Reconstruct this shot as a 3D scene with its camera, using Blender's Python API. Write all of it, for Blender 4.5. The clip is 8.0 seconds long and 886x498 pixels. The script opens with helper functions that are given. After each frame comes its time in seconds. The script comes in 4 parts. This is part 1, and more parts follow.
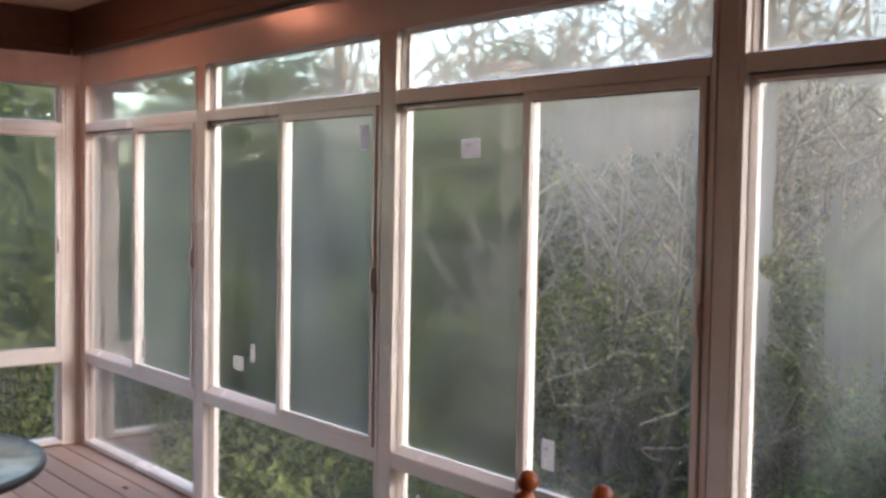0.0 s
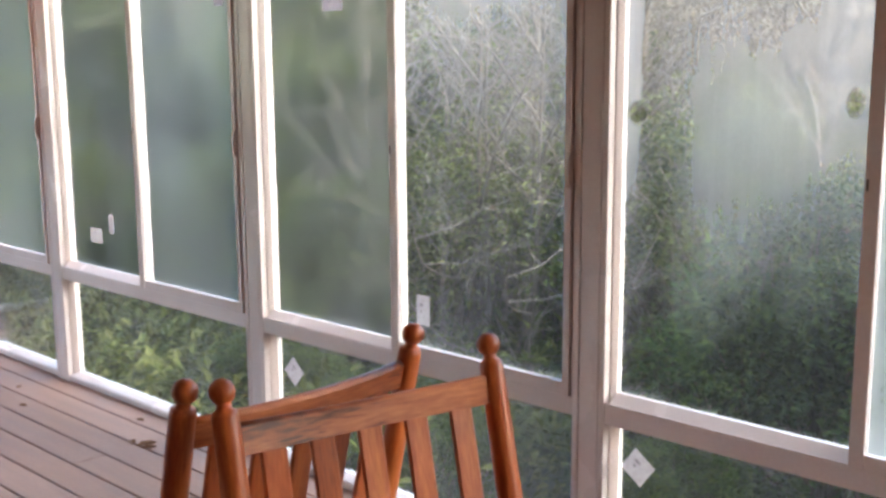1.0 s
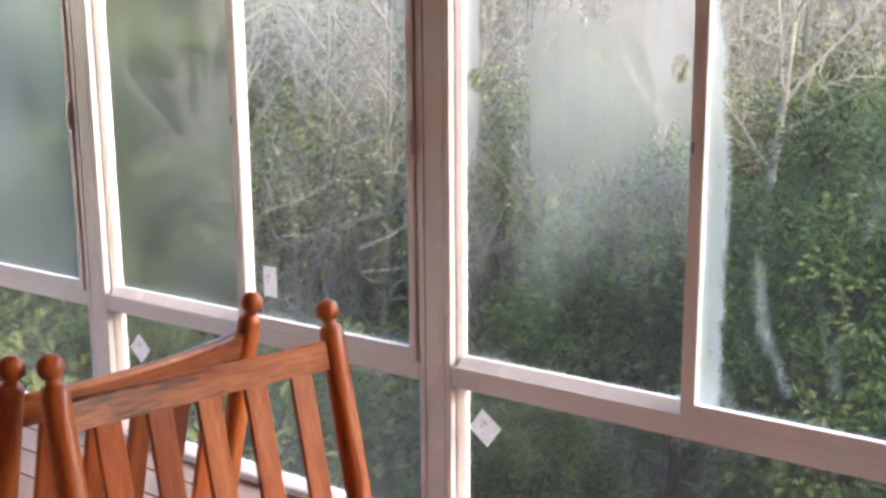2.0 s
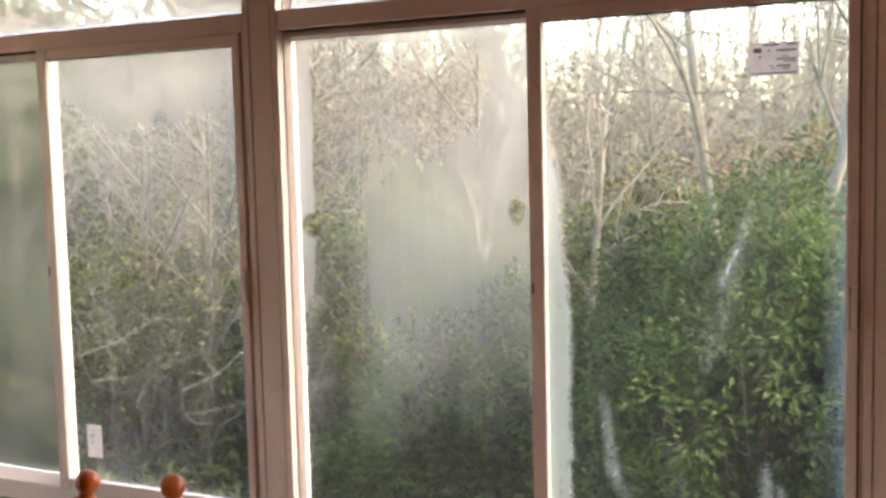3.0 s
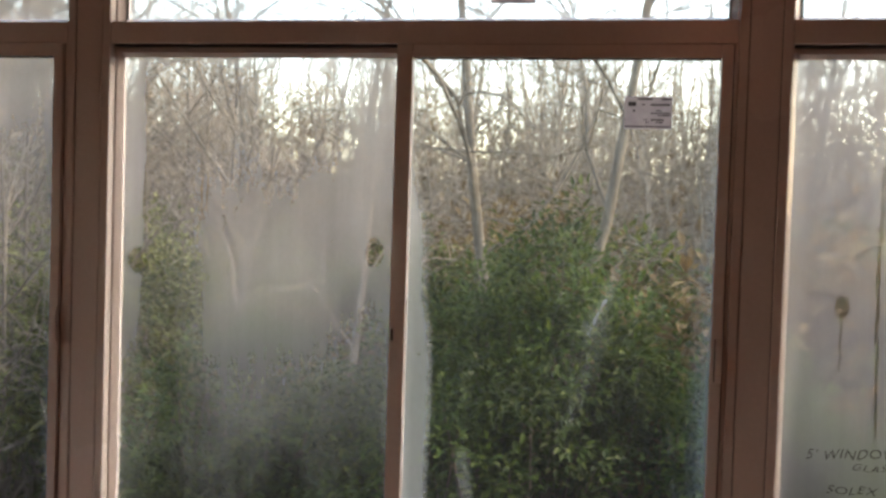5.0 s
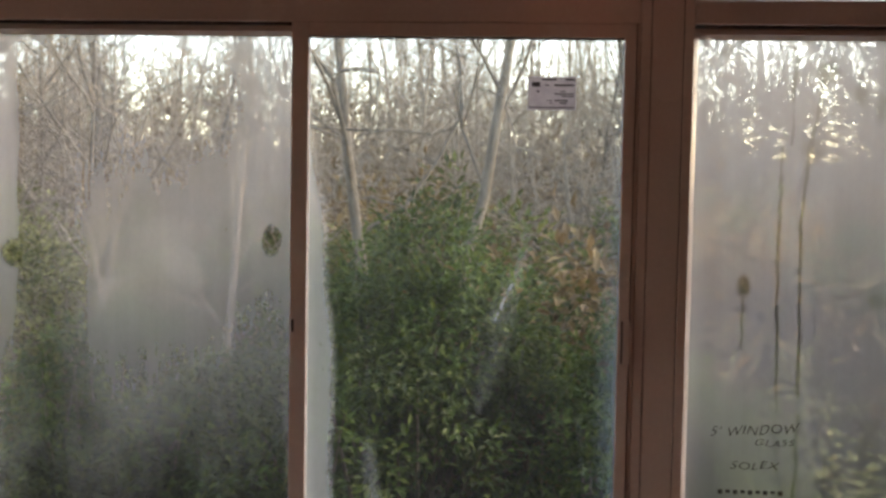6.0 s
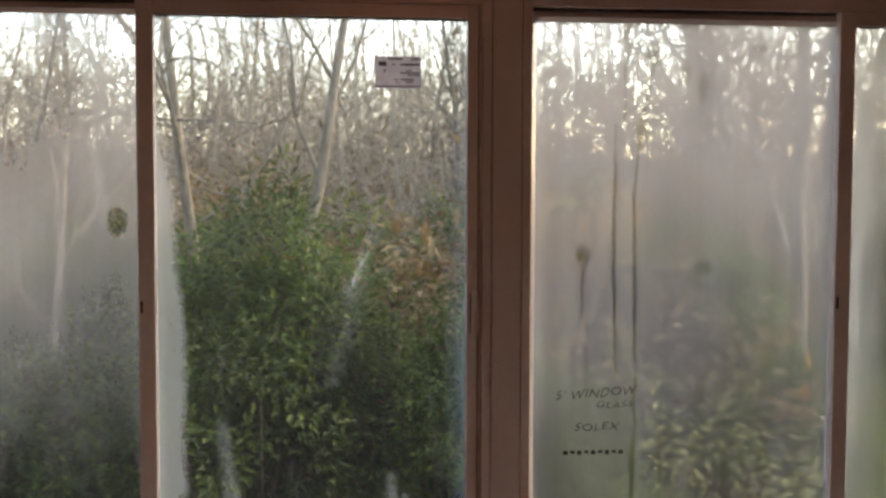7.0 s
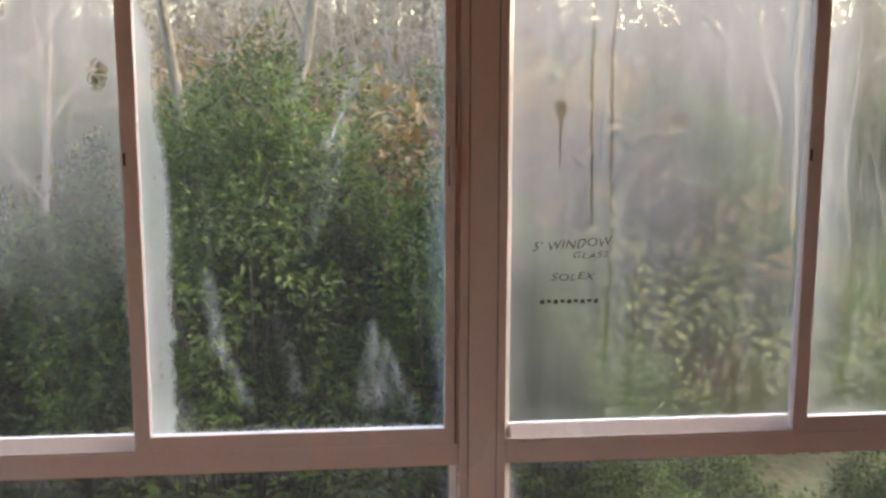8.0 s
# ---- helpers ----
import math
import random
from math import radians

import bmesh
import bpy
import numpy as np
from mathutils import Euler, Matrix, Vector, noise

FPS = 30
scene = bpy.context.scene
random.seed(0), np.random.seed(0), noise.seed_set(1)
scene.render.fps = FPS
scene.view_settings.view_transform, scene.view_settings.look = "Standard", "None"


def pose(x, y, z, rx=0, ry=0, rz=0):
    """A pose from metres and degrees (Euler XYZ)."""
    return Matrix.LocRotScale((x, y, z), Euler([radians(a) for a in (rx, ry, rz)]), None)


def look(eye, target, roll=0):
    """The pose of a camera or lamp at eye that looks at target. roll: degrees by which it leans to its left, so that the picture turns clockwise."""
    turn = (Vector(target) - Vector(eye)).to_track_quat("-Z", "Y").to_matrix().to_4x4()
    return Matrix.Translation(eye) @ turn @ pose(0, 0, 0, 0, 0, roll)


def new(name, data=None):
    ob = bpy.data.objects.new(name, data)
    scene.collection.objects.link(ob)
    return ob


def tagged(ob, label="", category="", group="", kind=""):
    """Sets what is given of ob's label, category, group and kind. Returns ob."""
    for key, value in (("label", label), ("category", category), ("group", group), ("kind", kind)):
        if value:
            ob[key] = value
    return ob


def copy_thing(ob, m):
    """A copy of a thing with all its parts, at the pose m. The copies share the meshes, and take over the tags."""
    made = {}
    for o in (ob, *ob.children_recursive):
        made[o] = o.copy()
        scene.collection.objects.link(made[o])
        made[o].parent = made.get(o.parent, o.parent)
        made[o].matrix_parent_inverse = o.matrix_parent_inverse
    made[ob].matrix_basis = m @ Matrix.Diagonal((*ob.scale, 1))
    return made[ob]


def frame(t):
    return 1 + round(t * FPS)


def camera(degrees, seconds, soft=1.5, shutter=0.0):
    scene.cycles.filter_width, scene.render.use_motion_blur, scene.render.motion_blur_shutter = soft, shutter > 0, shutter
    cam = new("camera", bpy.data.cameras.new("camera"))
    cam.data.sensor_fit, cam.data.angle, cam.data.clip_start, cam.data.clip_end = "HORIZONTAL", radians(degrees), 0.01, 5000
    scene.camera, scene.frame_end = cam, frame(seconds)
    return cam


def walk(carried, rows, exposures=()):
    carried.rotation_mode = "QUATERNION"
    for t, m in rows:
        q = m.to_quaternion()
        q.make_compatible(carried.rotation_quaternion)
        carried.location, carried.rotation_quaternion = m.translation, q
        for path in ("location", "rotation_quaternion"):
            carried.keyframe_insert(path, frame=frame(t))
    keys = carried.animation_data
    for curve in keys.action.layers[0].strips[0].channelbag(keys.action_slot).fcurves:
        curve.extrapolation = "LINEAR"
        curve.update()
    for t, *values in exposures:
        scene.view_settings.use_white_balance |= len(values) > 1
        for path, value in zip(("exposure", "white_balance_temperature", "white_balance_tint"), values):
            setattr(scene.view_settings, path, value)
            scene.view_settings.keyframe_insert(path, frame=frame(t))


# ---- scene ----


TRUE = 0.896  # the plan is drawn on a six-foot grid; the windows are five-foot ones


cam = camera(44.3, 8.0, soft=2.9)
# --path--
PATH = [
    (0, (6.771, -2.587, 1.634), (5.222, -1.327, 1.536), 1.0),
    (0.5, (6.751, -2.595, 1.622), (5.282, -1.256, 1.4), 0.9),
    (1, (6.701, -2.574, 1.604), (5.347, -1.142, 1.26), -0.4),
    (1.2, (6.685, -2.561, 1.604), (5.389, -1.083, 1.235), -1.3),
    (2.3, (6.754, -2.563, 1.593), (5.695, -0.905, 1.231), -0.4),
    (2.5, (6.728, -2.572, 1.61), (5.75, -0.846, 1.356), -0.5),
    (3, (6.656, -2.542, 1.651), (5.781, -0.752, 1.471), -1.4),
    (3.5, (6.606, -2.588, 1.641), (5.814, -0.754, 1.528), 0.2),
    (4, (6.549, -2.572, 1.602), (5.823, -0.711, 1.499), 5.6),
    (4.5, (6.343, -2.537, 1.587), (5.823, -0.607, 1.538), 2.8),
    (4.7, (6.294, -2.53, 1.591), (5.848, -0.581, 1.54), 1.9),
    (5.8, (6.256, -2.491, 1.627), (6.031, -0.508, 1.502), 2.0),
    (6, (6.169, -2.464, 1.622), (6.039, -0.471, 1.51), 1.0),
    (6.5, (6.079, -2.461, 1.625), (6.134, -0.464, 1.525), -0.7),
    (7, (6.116, -2.514, 1.576), (6.302, -0.526, 1.462), 0.2),
    (7.5, (6.142, -2.55, 1.564), (6.323, -0.573, 1.329), 0.5),
    (8, (6.147, -2.561, 1.527), (6.342, -0.6, 1.185), 0.1),
]
EXPOSURES = [(0.0, 2.68, 6900, 15), (0.5, 2.95, 6650, 13), (1.0, 3.28, 6650, 13), (2.5, 3.65, 7100, 15), (3.0, 3.45, 7900, 15), (3.6, 3.1, 8300, 15), (4.5, 2.5, 8000, 16), (6.0, 2.33, 7700, 18), (7.0, 2.4, 7900, 18), (8.0, 3.08, 7500, 18)]
walk(cam, [(t, look(eye, target, roll)) for t, eye, target, roll in PATH], EXPOSURES)
# --end path--

# ---- world, sun ----
SUN_ELEV, SUN_TURN = radians(34), radians(60)
world = bpy.data.worlds.new("world")
scene.world = world
world.use_nodes = True
wn = world.node_tree.nodes
sky = wn.new("ShaderNodeTexSky")
sky.sky_type, sky.sun_disc = "NISHITA", False
sky.sun_elevation, sky.sun_rotation = SUN_ELEV, SUN_TURN
sky.air_density, sky.dust_density, sky.ozone_density = 1.0, 1.2, 0.6
world.node_tree.links.new(sky.outputs[0], wn["Background"].inputs[0])
wn["Background"].inputs[1].default_value = 0.15
sun = new("sun", bpy.data.lights.new("sun", "SUN"))
sun.data.energy, sun.data.angle, sun.data.color = 0.1, radians(35), (0.8, 0.88, 1.0)
toward = Vector((math.sin(SUN_TURN) * math.cos(SUN_ELEV), math.cos(SUN_TURN) * math.cos(SUN_ELEV), math.sin(SUN_ELEV)))
sun.matrix_world = look(toward * 30, (0, 0, 0))
LAMP_COLOUR, LAMP_POWER = (1.0, 0.36, 0.22, 1), 3.2

# ---- materials ----


class Nodes:
    """A node material under construction."""

    def __init__(self, name):
        self.mat = bpy.data.materials.new(name)
        self.mat.use_nodes = True
        self.tree = self.mat.node_tree
        self.tree.nodes.clear()
        self.out = self.add("ShaderNodeOutputMaterial")

    def add(self, kind, **inputs):
        n = self.tree.nodes.new(kind)
        for key, value in inputs.items():
            self.set(n, key.replace("_", " "), value)
        return n

    def set(self, n, key, value):
        slot = n.inputs[int(key)] if key.isdigit() else n.inputs[key]
        if isinstance(value, bpy.types.NodeSocket):
            self.tree.links.new(value, slot)
        else:
            slot.default_value = value

    def math(self, op, a, b=0.0, c=0.0, clamp=False):
        n = self.tree.nodes.new("ShaderNodeMath")
        n.operation, n.use_clamp = op, clamp
        for i, v in enumerate((a, b, c)):
            self.set(n, str(i), v)
        return n.outputs[0]

    def coords(self, scale=(1, 1, 1), which="Object"):
        tc = self.add("ShaderNodeTexCoord")
        mp = self.add("ShaderNodeMapping", Vector=tc.outputs[which])
        mp.inputs["Scale"].default_value = scale
        return mp.outputs[0]

    def noise(self, vector, scale, detail=4.0, rough=0.55):
        n = self.add("ShaderNodeTexNoise", Vector=vector, Scale=scale, Detail=detail, Roughness=rough)
        return n.outputs["Fac"]

    def ramp(self, fac, stops):
        n = self.add("ShaderNodeValToRGB", Fac=fac)
        e = n.color_ramp.elements
        while len(e) < len(stops):
            e.new(0.5)
        for el, (p, col) in zip(e, stops):
            el.position, el.color = p, (*col, 1)
        return n.outputs[0]

    def span(self, v, a, b, c=0.0, d=1.0):
        n = self.add("ShaderNodeMapRange", **{"Value": v, "From_Min": a, "From_Max": b, "To_Min": c, "To_Max": d})
        return n.outputs[0]

    def mix(self, fac, a, b):
        n = self.add("ShaderNodeMixShader", Fac=fac)
        self.tree.links.new(a, n.inputs[1])
        self.tree.links.new(b, n.inputs[2])
        return n.outputs[0]

    def bump(self, height, strength, distance):
        return self.add("ShaderNodeBump", Height=height, Strength=strength, Distance=distance).outputs[0]

    def finish(self, shader):
        self.tree.links.new(shader, self.out.inputs[0])
        return self.mat


def surface(name, stops, scale, rough=(0.4, 0.6), stretch=(1, 1, 1), fine=60.0, bump=0.15, dist=0.002, metal=0.0, vary=0.0, spec=0.5):
    """A plain surface: broad colour variation, fine grain in the gloss and relief; vary: brightness spread from piece to piece."""
    m = Nodes(name)
    v = m.coords(stretch)
    broad, grain = m.noise(v, scale, 5), m.noise(v, fine, 3)
    both = m.math("ADD", m.math("MULTIPLY", broad, 0.7), m.math("MULTIPLY", grain, 0.3))
    colour = m.ramp(m.span(both, 0.3, 0.7), stops)
    if vary:
        info = m.add("ShaderNodeObjectInfo")
        hsv = m.add("ShaderNodeHueSaturation", Color=colour)
        m.set(hsv, "Value", m.span(info.outputs["Random"], 0, 1, 1 - vary, 1 + vary))
        colour = hsv.outputs[0]
    b = m.add("ShaderNodeBsdfPrincipled", **{"Base_Color": colour, "Metallic": metal})
    m.set(b, "Roughness", m.span(broad, 0.3, 0.7, *rough))
    m.set(b, "Specular IOR Level", spec)
    m.set(b, "Normal", m.bump(grain, bump, dist))
    return m.finish(b.outputs[0])


VINYL = surface("vinyl", [(0, (0.58, 0.52, 0.49)), (0.6, (0.67, 0.61, 0.58)), (1, (0.72, 0.67, 0.64))], 1.6, (0.16, 0.32), fine=90, bump=0.04)
# near-black for gaskets and joints, and for shade painted in gaps and hollows
GASKET_SHADE = surface("gasket", [(0, (0.012, 0.011, 0.01)), (1, (0.03, 0.028, 0.026))], 20, (0.6, 0.8))
BEAM = surface("beam_wood", [(0, (0.035, 0.018, 0.011)), (1, (0.085, 0.045, 0.028))], 3, (0.5, 0.7), (0.4, 6, 6), 40, 0.3)
CEILING = surface("ceiling_paint", [(0, (0.46, 0.30, 0.20)), (1, (0.56, 0.39, 0.27))], 2, (0.7, 0.9))
# brown of the unseen walls, tuned to warm the light they throw back
BOUNCE_BROWN = surface("bounce_brown", [(0, (0.10, 0.04, 0.022)), (1, (0.18, 0.08, 0.045))], 2, (0.5, 0.8), (1, 1, 8), 30, 0.3)
DECK = surface("deck_paint", [(0, (0.18, 0.11, 0.082)), (0.5, (0.26, 0.165, 0.125)), (1, (0.34, 0.225, 0.175))], 2.2, (0.45, 0.7), (0.6, 7, 7), 45, 0.35, vary=0.09)
UNDER = surface("under_floor", [(0, (0.015, 0.012, 0.01)), (1, (0.04, 0.03, 0.025))], 5, (0.8, 0.95))
CHAIR = surface("chair_wood", [(0, (0.13, 0.02, 0.006)), (0.5, (0.36, 0.08, 0.018)), (1, (0.58, 0.18, 0.042))], 2.5, (0.28, 0.5), (7, 7, 0.8), 30, 0.2, vary=0.12)
CHAIR_RAIL = surface("chair_rail_wood", [(0, (0.035, 0.008, 0.005)), (0.3, (0.10, 0.022, 0.009)), (0.5, (0.32, 0.085, 0.026)), (1, (0.55, 0.19, 0.065))], 3.2, (0.28, 0.5), (5, 0.7, 5), 30, 0.2)
RIM = surface("dark_metal", [(0, (0.018, 0.016, 0.014)), (1, (0.04, 0.036, 0.032))], 10, (0.3, 0.5), metal=0.6)


def paper(name, dark, light):
    m = Nodes(name)
    col = m.ramp(m.noise(m.coords(), 40, 4), [(0.3, dark), (0.7, light)])
    d = m.add("ShaderNodeBsdfDiffuse", Color=col)
    t = m.add("ShaderNodeBsdfTranslucent", Color=col)
    return m.finish(m.mix(0.5, d.outputs[0], t.outputs[0]))


PAPER = paper("paper", (0.30, 0.26, 0.27), (0.38, 0.34, 0.34))
WHITE_TAG = paper("white_tag", (0.34, 0.31, 0.3), (0.44, 0.41, 0.4))
INK = surface("ink", [(0, (0.02, 0.015, 0.015)), (1, (0.06, 0.05, 0.05))], 30, (0.5, 0.7))
BARK = surface("bark", [(0, (0.10, 0.075, 0.05)), (0.5, (0.22, 0.17, 0.115)), (1, (0.36, 0.29, 0.21))], 5, (0.8, 0.95), (3, 3, 0.8), 25, 0.5, 0.02, vary=0.25)
# pale bark of the near trees; on far ones its paleness imitates haze
PALE_BARK = surface("pale_bark", [(0, (0.14, 0.10, 0.065)), (0.4, (0.29, 0.215, 0.145)), (1, (0.46, 0.37, 0.26))], 4, (0.8, 0.95), (2, 2, 1.2), 25, 0.4, 0.01, vary=0.15)
LITTER = surface("leaf_litter", [(0, (0.045, 0.055, 0.015)), (0.5, (0.075, 0.088, 0.024)), (0.75, (0.12, 0.10, 0.04)), (1, (0.17, 0.135, 0.06))], 0.35, (0.85, 1.0), fine=9, bump=0.6, dist=0.05)
DRY = surface("dry_leaf", [(0, (0.07, 0.035, 0.02)), (1, (0.24, 0.12, 0.05))], 30, (0.7, 0.9))


def leaf_material(name, dark, mid, light, low=0.5, high=1.35):
    m = Nodes(name)
    geo = m.add("ShaderNodeNewGeometry")
    colour = m.ramp(geo.outputs["Random Per Island"], [(0, dark), (0.6, mid), (1, light)])
    # broad brightness patches paint lit clumps and self-shadowed hollows into the leaf colour
    broad = m.noise(m.coords(), 1.9, 3)
    hsv = m.add("ShaderNodeHueSaturation", Color=colour)
    m.set(hsv, "Value", m.span(broad, 0.34, 0.66, low, high))
    m.set(hsv, "Hue", m.span(broad, 0.3, 0.7, 0.49, 0.505))
    b = m.add("ShaderNodeBsdfPrincipled", **{"Base_Color": hsv.outputs[0], "Roughness": 0.55})
    m.set(b, "Specular IOR Level", 0.25)
    t = m.add("ShaderNodeBsdfTranslucent", Color=hsv.outputs[0])
    return m.finish(m.mix(0.3, b.outputs[0], t.outputs[0]))


LAUREL = leaf_material("laurel_leaves", (0.034, 0.056, 0.009), (0.068, 0.104, 0.014), (0.135, 0.165, 0.03), 0.45, 1.5)
OLIVE = leaf_material("olive_leaves", (0.06, 0.072, 0.014), (0.12, 0.135, 0.026), (0.21, 0.21, 0.05), 0.5, 1.4)
RUST = leaf_material("rust_leaves", (0.13, 0.085, 0.035), (0.24, 0.15, 0.06), (0.36, 0.25, 0.11))
# dry tan, made paler to put the far slope's haze into the colour
TAN_HAZE = leaf_material("tan_haze_brush", (0.16, 0.105, 0.055), (0.28, 0.20, 0.11), (0.40, 0.31, 0.18))
YELLOW = leaf_material("yellow_leaves", (0.12, 0.13, 0.035), (0.24, 0.235, 0.07), (0.42, 0.38, 0.15))


def clear_glass():
    m = Nodes("clear_glass")
    thin = m.add("ShaderNodeBsdfTransparent", Color=(0.93, 0.955, 0.94, 1))
    gloss = m.add("ShaderNodeBsdfGlossy", Roughness=0.02)
    f = m.add("ShaderNodeFresnel", IOR=1.09)
    return m.finish(m.mix(f.outputs[0], thin.outputs[0], gloss.outputs[0]))


CLEAR = clear_glass()


THICKNESS = 0.3  # how dense the mist on the panes is


def fogged(name, hx, hz, base, edge=0.35, edge_w=0.05, cloud=0.15, streak=0.05, top=0.0, low=0.0, tint=(0.87, 0.88, 0.9), seed=0.0, blur=0.012, share=0.7, wipes=(), strokes=()):
    """The room side of a pane that has misted over: haze in clouds and runs, thicker along the edges.
    blur, share: how far fine droplets bend the view and how much of it. wipes: ellipses (x, z, half width, half height,
    change), strokes: (x, z, x, z, width, width, change), in metres from the pane's middle, where haze was wiped away or is left."""
    m = Nodes(name)
    tc = m.add("ShaderNodeTexCoord")
    sep = m.add("ShaderNodeSeparateXYZ", Vector=tc.outputs["Object"])
    x, z = sep.outputs[0], sep.outputs[2]

    def field(scale, detail, shift):
        mp = m.add("ShaderNodeMapping", Vector=tc.outputs["Object"])
        mp.inputs["Location"].default_value = (seed + shift, seed * 1.7, shift)
        mp.inputs["Scale"].default_value = scale
        return m.noise(mp.outputs[0], 1.0, detail, 0.6)

    cloudy = field((2.6, 1, 2.0), 5, 0)
    runs = field((34, 1, 1.6), 4, 3)
    fine = field((110, 1, 60), 3, 7)
    wob = m.math("MULTIPLY", m.math("SUBTRACT", field((9, 1, 6), 4, 11), 0.5), edge_w * 1.6)
    near = m.math("MINIMUM", m.math("SUBTRACT", hx, m.math("ABSOLUTE", x)), m.math("SUBTRACT", hz, m.math("ABSOLUTE", z)))
    rim = m.span(m.math("ADD", near, wob), 0.0, edge_w, 1.0, 0.0)
    f = m.math("MULTIPLY_ADD", rim, edge, base)
    f = m.math("MULTIPLY_ADD", m.span(cloudy, 0.32, 0.68, -1, 1), cloud, f)
    f = m.math("MULTIPLY_ADD", m.span(runs, 0.35, 0.65, -1, 1), streak, f)
    f = m.math("MULTIPLY_ADD", m.span(fine, 0.35, 0.65, -1, 1), 0.025, f)
    f = m.math("MULTIPLY_ADD", m.span(z, 0.0, hz, 0, 1), top, f)
    f = m.math("MULTIPLY_ADD", m.span(z, 0.0, -hz, 0, 1), low, f)
    wx = m.math("MULTIPLY_ADD", m.math("SUBTRACT", field((6, 1, 6), 4, 17), 0.5), 0.05, x)
    wz = m.math("MULTIPLY_ADD", m.math("SUBTRACT", field((6, 1, 6), 4, 23), 0.5), 0.05, z)
    tx = m.math("MULTIPLY_ADD", m.math("SUBTRACT", field((11, 1, 15), 4, 29), 0.5), 0.018, x)
    patchy = m.span(field((60, 1, 14), 4, 31), 0.36, 0.62, 0.2, 1.1) if strokes else None
    for cx, cz, rx, rz, change in wipes:
        dx = m.math("DIVIDE", m.math("SUBTRACT", wx if rx > 0.03 else tx, cx), rx)
        dz = m.math("DIVIDE", m.math("SUBTRACT", wz if rx > 0.03 else z, cz), rz)
        d = m.math("SQRT", m.math("ADD", m.math("MULTIPLY", dx, dx), m.math("MULTIPLY", dz, dz)))
        crisp = change > 0.5
        f = m.math("MULTIPLY_ADD", m.span(d, 0.85 if crisp else 0.0 if rx > 0.03 else 0.5, 1.03 if crisp else 1.3, 1, 0), change, f)
    for x0, z0, x1, z1, r0, r1, change in strokes:
        ux, uz = x1 - x0, z1 - z0
        ax, az = m.math("SUBTRACT", tx, x0), m.math("SUBTRACT", z, z0)
        along = m.math("DIVIDE", m.math("MULTIPLY_ADD", ax, ux, m.math("MULTIPLY", az, uz)), ux * ux + uz * uz, clamp=True)
        ex, ez = m.math("MULTIPLY_ADD", along, -ux, ax), m.math("MULTIPLY_ADD", along, -uz, az)
        d = m.math("SQRT", m.math("ADD", m.math("MULTIPLY", ex, ex), m.math("MULTIPLY", ez, ez)))
        d = m.math("DIVIDE", d, m.math("MULTIPLY_ADD", along, r1 - r0, r0))
        mark = m.math("MULTIPLY", m.span(d, 0.5 if change < 0 else 0.1, 1.15, 1, 0), patchy)
        f = m.math("MULTIPLY_ADD", mark, change, f)
    f = m.math("MINIMUM", m.math("MAXIMUM", m.math("MULTIPLY", f, THICKNESS), 0.012), 0.92)
    mist = m.add("ShaderNodeBsdfTranslucent", Color=(*tint, 1))
    # fine droplets bend what is seen through them by a degree or less
    see = m.add("ShaderNodeBsdfTransparent", Color=(0.96, 0.98, 0.96, 1))
    bent = m.add("ShaderNodeBsdfRefraction", Color=(0.96, 0.98, 0.96, 1), IOR=1.0 + blur, Roughness=0.75)
    bent.distribution = "BECKMANN"
    through_mist = m.mix(share, see.outputs[0], bent.outputs[0])
    body = m.mix(f, through_mist, mist.outputs[0])
    gloss = m.add("ShaderNodeBsdfGlossy", Roughness=0.06)
    fr = m.add("ShaderNodeFresnel", IOR=1.11)
    shine = m.math("MULTIPLY", fr.outputs[0], m.math("SUBTRACT", 0.55, m.math("MULTIPLY", f, 4.0), clamp=True))
    return m.finish(m.mix(shine, body, gloss.outputs[0]))


# ---- mesh helpers ----


def box(bm, x0, x1, y0, y1, z0, z1, bevel=0.0):
    made = bmesh.ops.create_cube(bm, size=1)["verts"]
    for v in made:
        v.co = Vector(((x0 + x1) / 2 + v.co.x * (x1 - x0), (y0 + y1) / 2 + v.co.y * (y1 - y0), (z0 + z1) / 2 + v.co.z * (z1 - z0)))
    if bevel:
        edges = list({e for v in made for e in v.link_edges})
        bmesh.ops.bevel(bm, geom=edges, offset=bevel, segments=1, affect="EDGES")
    return bm


def boxes(*rows, bevel=0.0):
    bm = bmesh.new()
    for r in rows:
        box(bm, *r, bevel=bevel)
    return bm


def prism(bm, section, axis, a, b):
    """A bar of the given section between a and b along an axis: "x" takes (y, z) points, "z" takes (x, y)."""
    put3 = (lambda s, t: (t, s[0], s[1])) if axis == "x" else (lambda s, t: (s[0], s[1], t))
    ends = [[bm.verts.new(put3(s, t)) for s in section] for t in (a, b)]
    n = len(section)
    new_faces = [bm.faces.new(ends[0]), bm.faces.new(list(reversed(ends[1])))]
    for k in range(n):
        new_faces.append(bm.faces.new((ends[0][(k + 1) % n], ends[0][k], ends[1][k], ends[1][(k + 1) % n])))
    bmesh.ops.recalc_face_normals(bm, faces=new_faces)


